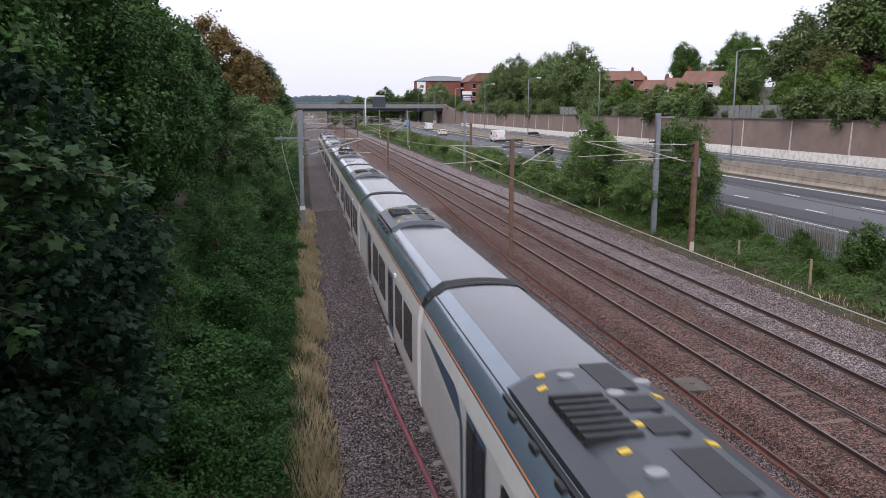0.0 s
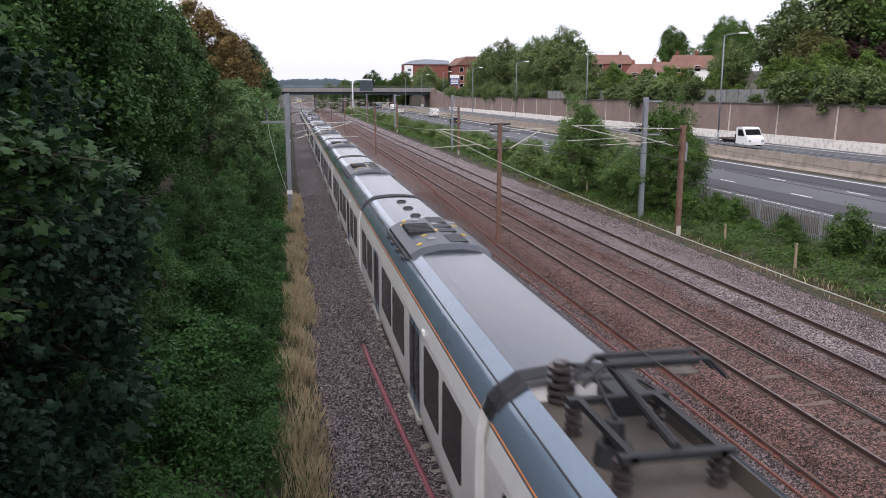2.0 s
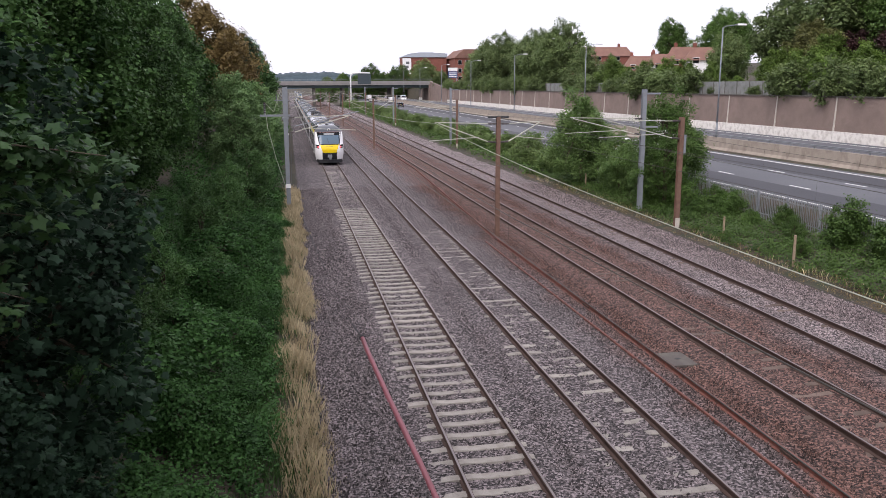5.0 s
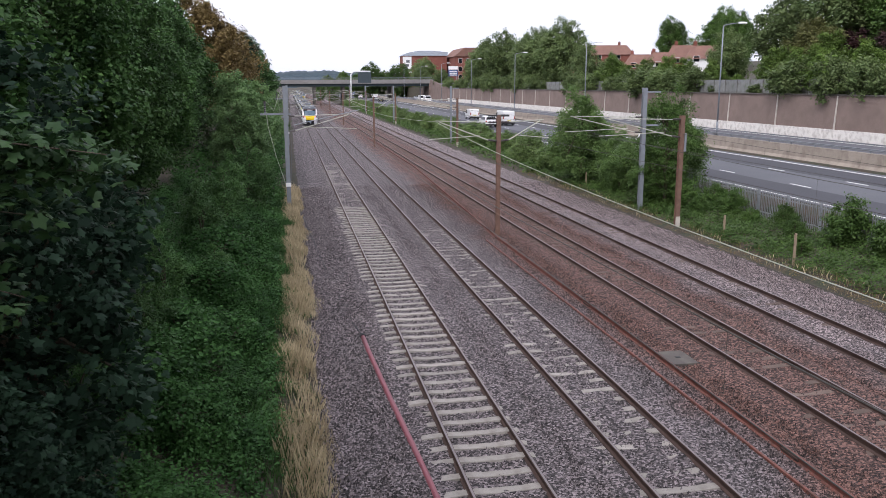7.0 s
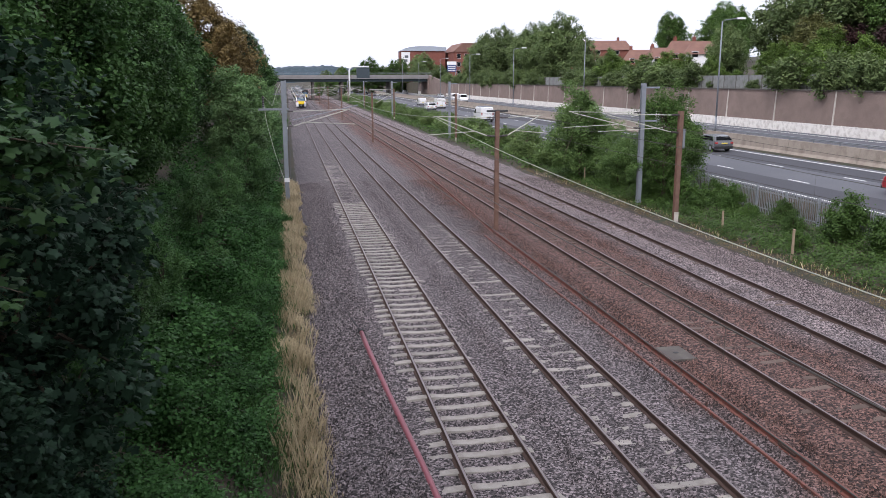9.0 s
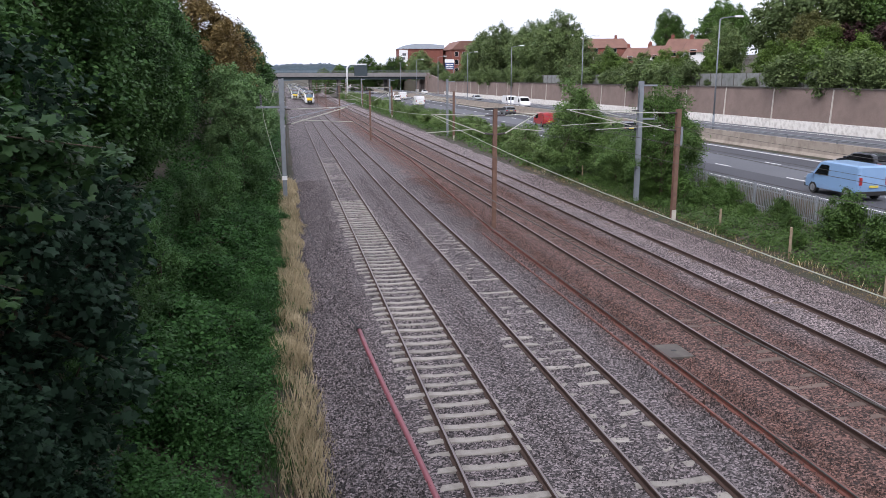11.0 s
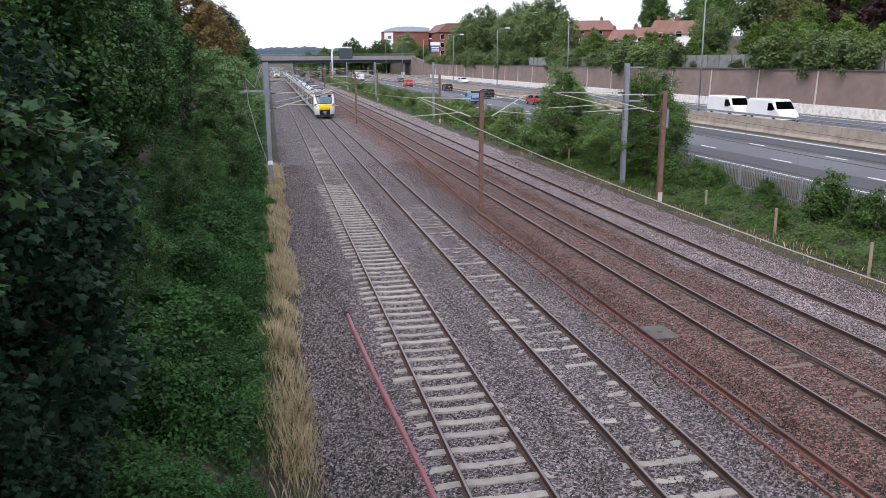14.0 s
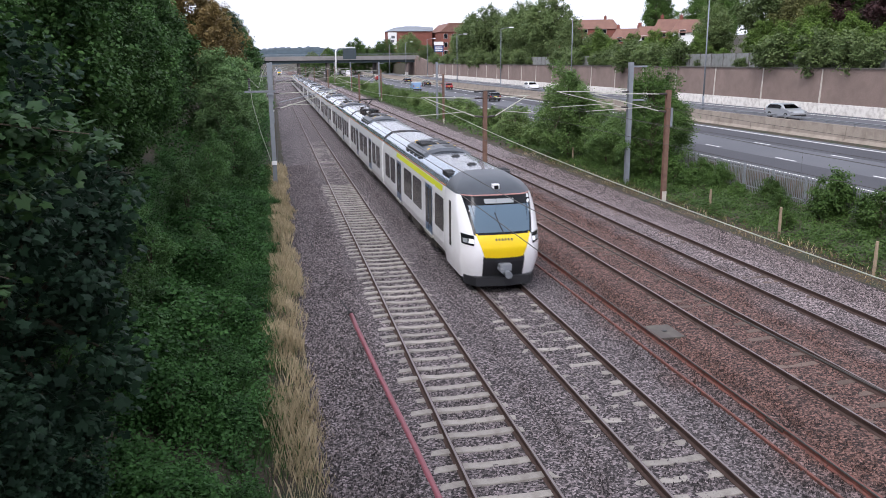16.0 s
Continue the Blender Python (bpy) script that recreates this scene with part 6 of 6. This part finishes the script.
def build_hills():
    r = np.random.default_rng(3)
    xs = np.linspace(-1400, 1800, 520)
    h = 47 + 6 * np.sin(xs / 210 + 2.0) + 4 * np.sin(xs / 71) + 1.5 * np.sin(xs / 17) + r.normal(0, 1.5, 520)
    V, F = [], []
    for k, (x, z) in enumerate(zip(xs, h)):
        V += [(x, 2400, -5), (x, 2550, z * 0.8), (x, 2800, z), (x, 3300, -5)]
    for k in range(519):
        for j in range(3):
            F.append((4 * k + j, 4 * k + 4 + j, 4 * k + 5 + j, 4 * k + 1 + j))
    # distance haze is mixed into the hill colour as a blue tint
    hm = mat("haze_tinted_hill", (0.030, 0.052, 0.066), 0.95, vary=0.5, scale=0.012, fine=0.08, bump=0.2)
    tagged(pydata("backdrop", V, F, hm, smooth=True), "wooded hills on the horizon, blue haze put into their colour", "hills", kind="structure")


build_left_bank()
build_right_verge()
build_right_bank()
build_hills()
build_loose_stones()


# ---------------- vehicles ----------------
SHAPES = {
    "hatch": dict(w=1.78, belt=0.95, prof=[(-2.08, 0.32), (-2.14, 0.70), (-2.06, 0.98), (-1.72, 1.36), (-1.2, 1.46), (-0.1, 1.48), (0.40, 1.40), (1.10, 1.00), (1.85, 0.86), (2.10, 0.66), (2.12, 0.32)],
                  side=[(-1.75, 0.98), (-1.45, 1.32), (-0.2, 1.38), (0.30, 1.31), (0.92, 0.98)], front=((0.45, 1.37), (1.06, 1.02)), back=((-1.75, 1.33), (-2.02, 1.03)), wheels=(-1.28, 1.32), r=0.32),
    "suv": dict(w=1.86, belt=1.08, prof=[(-2.18, 0.38), (-2.24, 0.80), (-2.16, 1.10), (-1.92, 1.55), (-1.5, 1.64), (-0.1, 1.66), (0.45, 1.58), (1.15, 1.12), (1.95, 0.98), (2.2, 0.75), (2.22, 0.38)],
                side=[(-1.85, 1.12), (-1.6, 1.48), (-0.2, 1.55), (0.35, 1.48), (0.95, 1.12)], front=((0.5, 1.54), (1.10, 1.15)), back=((-1.94, 1.52), (-2.13, 1.16)), wheels=(-1.33, 1.38), r=0.36),
    "small_van": dict(w=1.82, belt=1.0, prof=[(-2.15, 0.34), (-2.2, 0.9), (-2.14, 1.74), (-2.0, 1.84), (0.75, 1.85), (1.05, 1.74), (1.55, 1.14), (2.05, 0.98), (2.2, 0.68), (2.22, 0.34)],
                      side=[(0.18, 1.08), (0.18, 1.64), (0.85, 1.64), (1.30, 1.14), (1.25, 1.06)], front=((1.09, 1.70), (1.52, 1.18)), back=None, wheels=(-1.35, 1.42), r=0.32),
    "big_van": dict(w=2.0, belt=1.2, prof=[(-2.6, 0.40), (-2.66, 1.0), (-2.62, 2.12), (-2.45, 2.26), (1.2, 2.28), (1.5, 2.14), (2.05, 1.38), (2.52, 1.15), (2.68, 0.8), (2.7, 0.40)],
                    side=[(0.75, 1.28), (0.75, 1.95), (1.35, 1.95), (1.85, 1.40), (1.8, 1.28)], front=((1.55, 2.07), (2.02, 1.42)), back=None, wheels=(-1.65, 1.75), r=0.35),
}


def build_vehicle(name, shape, paint, label, rack=False):
    """A road vehicle on its wheels, its front towards +y."""
    d = SHAPES[shape]
    v = tagged(new(name), label, "van" if "van" in shape else "car")
    half, belt, prof = d["w"] / 2, d["belt"], d["prof"]
    top = max(z for _, z in prof)

    def hw(z):
        k = max(0.0, (z - belt) / (top - belt))
        return half * (1 - (0.07 if "van" in shape else 0.2) * k) - (0.05 if z < 0.45 else 0)

    cy, cz = 0.0, 0.8
    bm = bmesh.new()
    rings = []
    for side, inset, g in ((-1, 0.0, 0.93), (-1, 0.05, 0.985), (-1, 0.16, 1.0), (1, 0.16, 1.0), (1, 0.05, 0.985), (1, 0.0, 0.93)):
        rings.append([(side * (hw(z) - inset), cy + (y - cy) * (g if abs(y) > 1.4 else 1), cz + (z - cz) * (g if z > top - 0.2 else 1)) for y, z in prof])
    loft(bm, rings, closed=True, caps=True)
    body = part("body", bm, M[paint], v)
    for s in (-1, 1):
        bm = bmesh.new()
        vs = [bm.verts.new((s * (hw(z) + 0.012), y, z)) for y, z in d["side"]]
        bm.faces.new(vs)
        bmesh.ops.solidify(bm, geom=bm.faces[:], thickness=0.01)
        part("side_window", bm, M["glass"], v)
    for nm, e in (("windscreen", d["front"]), ("rear_window", d["back"])):
        if e is None:
            continue
        (ya, za), (yb, zb) = e
        out = 0.03 if nm == "windscreen" else -0.03
        bm = bmesh.new()
        q = [(-hw(za) + 0.15, ya + out, za + 0.02), (hw(za) - 0.15, ya + out, za + 0.02), (hw(zb) - 0.10, yb + out, zb + 0.02), (-hw(zb) + 0.10, yb + out, zb + 0.02)]
        bm.faces.new([bm.verts.new(p) for p in q])
        bmesh.ops.solidify(bm, geom=bm.faces[:], thickness=0.012)
        part(nm, bm, M["glass"], v)
    rear, front = min(y for y, _ in prof), max(y for y, _ in prof)
    bm = bmesh.new()
    box(bm, -half + 0.04, rear - 0.03, 0.30, half - 0.04, rear + 0.25, 0.52, 0.04)
    part("rear_bumper", bm, M["tyre"], v)
    bm = bmesh.new()
    box(bm, -half + 0.06, front - 0.22, 0.30, half - 0.06, front + 0.03, 0.50, 0.04)
    part("front_bumper", bm, M["tyre"], v)
    bm = bmesh.new()
    box(bm, -0.26, rear - 0.045, 0.72, 0.26, rear - 0.005, 0.83)
    part("rear_plate", bm, M["plate"], v, "yellow plate")
    lz = belt - 0.14 if "van" not in shape else belt - 0.05
    for s in (-1, 1):
        bm = bmesh.new()
        x = s * (half - 0.15)
        if "van" in shape:
            box(bm, x - 0.08, rear - 0.02, lz - 0.1, x + 0.08, rear + 0.08, lz + 0.3, 0.02)
        else:
            box(bm, x - 0.14, rear - 0.03, lz - 0.07, x + 0.12, rear + 0.12, lz + 0.08, 0.03)
        part("tail_lamp", bm, M["tail_red"], v, "red tail lamp")
        bm = bmesh.new()
        box(bm, x - 0.16, front - 0.2, 0.64, x + 0.10, front + 0.0, 0.80, 0.04)
        part("head_lamp", bm, M["rim"], v, "clear head lamp")
        bm = bmesh.new()
        box(bm, min(s * (half + 0.02), s * (half + 0.18)), d["front"][1][0] - 0.25, belt + 0.02, max(s * (half + 0.02), s * (half + 0.18)), d["front"][1][0] - 0.1, belt + 0.18, 0.03)
        part("door_mirror", bm, M[paint], v)
    add_wheels(v, d["wheels"], half, d["r"])
    if rack:
        bm = bmesh.new()
        for y in (-1.8, -0.6, 0.5):
            box(bm, -half + 0.15, y, top, half - 0.15, y + 0.05, top + 0.10)
        for s in (-0.4, 0.4):
            box(bm, s - 0.03, -2.2, top + 0.09, s + 0.03, 0.9, top + 0.14)
        part("roof_rack", bm, M["galv"], v, "grey roof rack")
    return v


def add_wheels(v, ys, half, r):
    tyre = None
    for y in ys:
        for s in (-1, 1):
            m = pose(s * (half - 0.12), y, r, 0, 0, 0 if s > 0 else 180)
            if tyre is None:
                bm = bmesh.new()
                tube(bm, (-0.1, 0, 0), (0.11, 0, 0), r, r, 18)
                tyre = part("wheel", bm, M["tyre"], v)
                tyre.matrix_basis = m
                bm = bmesh.new()
                tube(bm, (0.09, 0, 0), (0.122, 0, 0), r * 0.64, r * 0.6, 14)
                rim = part("rim", bm, M["rim"], tyre)
            else:
                w = repeat(tyre, m)
                repeat(rim, pose(0, 0, 0), w)


def build_flatbed():
    v = tagged(new("flatbed_truck"), "white recovery truck with an empty dark flatbed", "truck")
    bm = bmesh.new()
    prof = [(0.6, 0.5), (0.6, 2.2), (0.8, 2.32), (1.7, 2.3), (2.0, 2.1), (2.5, 1.45), (2.9, 1.2), (3.05, 0.8), (3.05, 0.45)]
    rings = [[(x, y, z) for y, z in prof] for x in (-0.98, -0.9, 0.9, 0.98)]
    loft(bm, rings, closed=True, caps=True)
    part("cab", bm, M["car_white"], v)
    bm = bmesh.new()
    bm.faces.new([bm.verts.new(p) for p in ((-0.85, 2.06, 2.07), (0.85, 2.06, 2.07), (0.9, 2.52, 1.5), (-0.9, 2.52, 1.5))])
    bmesh.ops.solidify(bm, geom=bm.faces[:], thickness=0.012)
    part("windscreen", bm, M["glass"], v)
    for s in (-1, 1):
        bm = bmesh.new()
        bm.faces.new([bm.verts.new((s * 0.99, y, z)) for y, z in ((1.0, 1.35), (1.0, 2.05), (1.8, 2.05), (2.25, 1.45), (2.2, 1.35))])
        bmesh.ops.solidify(bm, geom=bm.faces[:], thickness=0.01)
        part("side_window", bm, M["glass"], v)
    bm = bmesh.new()
    box(bm, -1.0, -3.4, 0.82, 1.0, 0.5, 0.96, 0.02)
    box(bm, -0.4, -3.2, 0.5, 0.4, 0.7, 0.82)
    box(bm, -1.0, 0.40, 0.9, 1.0, 0.5, 1.5)
    part("flatbed", bm, M["bogie"], v, "dark steel flatbed")
    bm = bmesh.new()
    for s in (-1, 1):
        box(bm, s * 0.75 - 0.15, 2.95, 0.75, s * 0.75 + 0.15, 3.07, 0.95, 0.03)
    part("head_lamps", bm, M["rim"], v)
    add_wheels(v, (-2.2, 2.15), 0.98, 0.38)
    return v


def build_traffic():
    """Vehicle, lane, place along the road at a time, time, speed, heading, road height."""
    T = []

    def near(v, lane, y, t, speed):
        T.append((v, lane, y, t, speed, 0, ROAD + 0.01))

    def far(v, lane, y, t, speed):
        T.append((v, lane, y, t, -speed, 180, FAR_ROAD + 0.01))

    near(build_vehicle("small_van", "small_van", "car_white", "small white panel van with black bumpers"), 33.5, 49.1, 3.5, 28.0)
    near(build_vehicle("estate_car", "suv", "car_white", "white sport utility car with dark windows"), 29.6, 45.7, 4.0, 24.5)
    near(build_vehicle("panel_van", "big_van", "car_white", "large white panel van"), 33.5, 41.8, 4.0, 27.4)
    near(build_vehicle("panel_van", "big_van", "car_white", "large white panel van with a roof rack", True), 29.6, 47.0, 6.5, 29.7)
    near(build_vehicle("hatchback", "hatch", "car_grey", "dark grey hatchback car"), 37.7, 50.0, 8.5, 34.0)
    near(build_vehicle("blue_van", "small_van", "car_blue", "light blue small van"), 29.6, 51.4, 11.5, 26.5)
    near(build_vehicle("saloon_car", "hatch", "car_black", "black car with dark windows"), 37.7, 62.2, 11.5, 31.0)
    near(build_vehicle("hatchback", "hatch", "car_red", "red hatchback with a roof box rack", True), 37.7, 48.7, 12.0, 32.0)
    near(build_vehicle("hatchback", "hatch", "car_black", "shiny black hatchback car"), 33.5, 43.8, 13.0, 26.5)
    near(build_vehicle("estate_car", "suv", "car_silver", "silver grey sport utility car"), 37.7, 48.3, 14.5, 32.4)
    near(build_vehicle("hatchback", "hatch", "car_white", "clean white hatchback car with dark windows"), 29.6, 38.0, 14.5, 26.4)
    near(build_vehicle("panel_van", "big_van", "car_white", "white box van far along the road"), 37.7, 155.0, 0.0, 29.0)
    near(build_vehicle("hatchback", "hatch", "car_white", "white car far along the road"), 33.5, 194.6, 0.0, 27.0)
    near(build_vehicle("panel_van", "big_van", "car_white", "white van near the bridge"), 37.7, 244.4, 0.0, 28.0)
    near(build_vehicle("hatchback", "hatch", "car_black", "dark car behind a white van"), 33.5, 137.1, 1.0, 27.0)
    near(build_vehicle("panel_van", "big_van", "car_blue", "light blue lorry close to the bridge"), 37.7, 296.0, 0.0, 26.0)
    near(build_vehicle("small_van", "small_van", "car_red", "small bright red panel van"), 33.5, 150.5, 12.5, 32.4)
    near(build_vehicle("hatchback", "hatch", "car_black", "dark car in the outer lane"), 37.7, 187.6, 14.5, 29.0)
    far(build_flatbed(), 49.1, 67.8, 2.5, 28.0)
    far(build_vehicle("saloon_car", "hatch", "car_black", "black car on the far carriageway"), 45.4, 71.8, 3.0, 28.0)
    far(build_vehicle("panel_van", "big_van", "car_white", "white panel van on the far carriageway"), 45.4, 74.2, 14.0, 29.0)
    far(build_vehicle("panel_van", "big_van", "car_white", "white panel van following close"), 45.4, 67.0, 14.0, 28.5)
    far(build_vehicle("hatchback", "hatch", "car_silver", "silver green hatchback car"), 49.1, 71.0, 16.0, 27.0)
    far(build_vehicle("estate_car", "suv", "car_white", "white car near the bridge"), 49.1, 151.7, 16.0, 27.0)
    return T


TRAFFIC = build_traffic()


# ---------------- buildings ----------------
def window_on(parent, x, y, z, w, h):
    bm = bmesh.new()
    box(bm, x - w / 2 - 0.08, y - 0.06, z - 0.08, x + w / 2 + 0.08, y + 0.02, z + h + 0.08)
    f = part("window", bm, M["white_paint"], parent, "white window frame")
    bm = bmesh.new()
    box(bm, x - w / 2, y - 0.09, z, x + w / 2, y - 0.05, z + h)
    part("pane", bm, M["glass"], f)


def build_retail():
    b = tagged(new("retail_building"), "large red brick store with a curved grey metal roof", "building")
    bm = bmesh.new()
    box(bm, 59, 420, 6, 82, 432, 22.2)
    part("wall", bm, M["brick"], b)
    bm = bmesh.new()
    loft(bm, [[(x, y, z) for x, z in ((58.6, 22.1), (60, 23.0), (63, 24.0), (68, 24.6), (74, 24.6), (82.4, 24.0), (82.4, 22.1))] for y in (419.4, 432.4)], closed=True, caps=True)
    part("roof", bm, M["roof_grey"], b)
    bm = bmesh.new()
    box(bm, 58.9, 419.7, 13.6, 63.4, 419.98, 21.6)
    part("display_panel", bm, M["white_paint"], b, "white display panel on the corner")
    bm = bmesh.new()
    for k in range(3):
        box(bm, 60.0 + 0.3 * k, 419.6, 14.6 + k * 2.0, 61.6 + 0.4 * k, 419.72, 15.9 + k * 2.0)
    part("panel_bars", bm, M["car_grey"], b)
    bm = bmesh.new()
    box(bm, 74, 419.9, 9.0, 81.5, 420.0, 12.5)
    part("entrance", bm, M["glass"], b)
    b2 = tagged(new("brick_block"), "dark red brick block with a gabled tiled roof", "building")
    bm = bmesh.new()
    box(bm, 83.5, 405, 6, 107, 432, 21.5)
    part("wall", bm, M["brick"], b2)
    bm = bmesh.new()
    loft(bm, [[(83, y, 21.3), (88, y, 25.6), (104, y, 25.6), (107.6, y, 21.3)] for y in (404.3, 432.6)], closed=True, caps=True)
    part("roof", bm, M["roof_tile"], b2)
    for x in (86, 90, 93.2, 98, 101.5):
        for z in (10, 14, 18):
            window_on(b2, x, 404.98, z, 1.8, 2.2)
    s = tagged(new("shop_sign"), "blue and white shop sign boards beside the bridge", "sign")
    bm = bmesh.new()
    box(bm, 77, 390, 14.6, 81.6, 390.3, 16.2)
    part("upper_board", bm, M["white_paint"], s)
    bm = bmesh.new()
    box(bm, 77, 390, 11.4, 81.6, 390.3, 14.4)
    part("lower_board", bm, M["sign_blue"], s)
    bm = bmesh.new()
    for k in range(3):
        box(bm, 77.5, 389.9, 11.8 + 0.85 * k, 81.1, 390.0, 12.2 + 0.85 * k)
    part("lettering_block", bm, M["white_paint"], s)
    bm = bmesh.new()
    for x in (77.4, 81.2):
        box(bm, x - 0.15, 390.05, 5, x + 0.15, 390.25, 15)
    part("sign_legs", bm, M["galv"], s)


def build_house(x, y, z, w, d, wall_h, ridge, turn, wall, label):
    h = tagged(new("house"), label, "house", "houses on the hill")
    bm = bmesh.new()
    box(bm, -w / 2, -d / 2, -2, w / 2, d / 2, wall_h)
    part("wall", bm, M[wall], h)
    bm = bmesh.new()
    e = 0.45
    loft(bm, [[(-w / 2 - e, -d / 2 - e, wall_h - 0.1), (-w / 2 - e, d / 2 + e, wall_h - 0.1), (w / 2 + e, d / 2 + e, wall_h - 0.1), (w / 2 + e, -d / 2 - e, wall_h - 0.1)],
              [(-w / 2 + 1.6, -0.08, ridge), (-w / 2 + 1.6, 0.08, ridge), (w / 2 - 1.6, 0.08, ridge), (w / 2 - 1.6, -0.08, ridge)]], closed=True, caps=True)
    part("roof", bm, M["roof_tile"], h, "weathered clay tile roof")
    for cx in (-w * 0.3, w * 0.32):
        bm = bmesh.new()
        box(bm, cx - 0.45, 0.2, wall_h, cx + 0.45, 0.9, ridge + 1.1, 0.03)
        ch = part("chimney", bm, M["brick"], h)
        bm = bmesh.new()
        for q in (0.0,):
            tube(bm, (cx + q, 0.55, ridge + 1.0), (cx + q, 0.55, ridge + 1.5), 0.12, 0.10, 8)
        part("chimney_pot", bm, M["roof_tile"], ch)
    for wx in (-w * 0.28, 0.0, w * 0.28):
        for wz in (0.9, 3.6):
            window_on(h, wx, -d / 2, wz, 1.4, 1.3)
    h.matrix_basis = pose(x, y, z, 0, 0, turn)


def build_houses():
    build_house(112, 285, 12.7, 24, 9, 5.2, 8.6, -14, "brick", "long brick house with a brown tiled roof")
    build_house(108, 238, 8.8, 10, 8.5, 4.4, 7.6, -20, "brick", "house with an orange clay tile roof")
    build_house(112, 232, 9.0, 9, 8.5, 4.6, 7.8, -10, "white_paint", "white rendered house with a tiled roof")
    build_house(110, 211, 9.5, 13, 9, 4.6, 8.4, -25, "brick", "brick house with a dark red tiled roof")
    build_house(104, 190, 9.2, 11, 9, 4.4, 7.6, -25, "white_paint", "white house half hidden by trees")


build_retail()
build_houses()


# ---------------- what moves ----------------
def motions():
    walk(train_out, [(t, pose(3.86, 25.0 + 36.77 * (t - 3.5), 0)) for t in (0.0, 16.0)])
    for ob, lane, y, t0, speed, turn, z in TRAFFIC:
        walk(ob, [(t, pose(lane, y + speed * (t - t0), z, 0, 0, turn)) for t in (0.0, 16.0)])
    walk(train_in, [(t, pose(7.25, 25.0 - 43.5 * (t - 16.0), 0)) for t in (0.0, 16.0)])


motions()
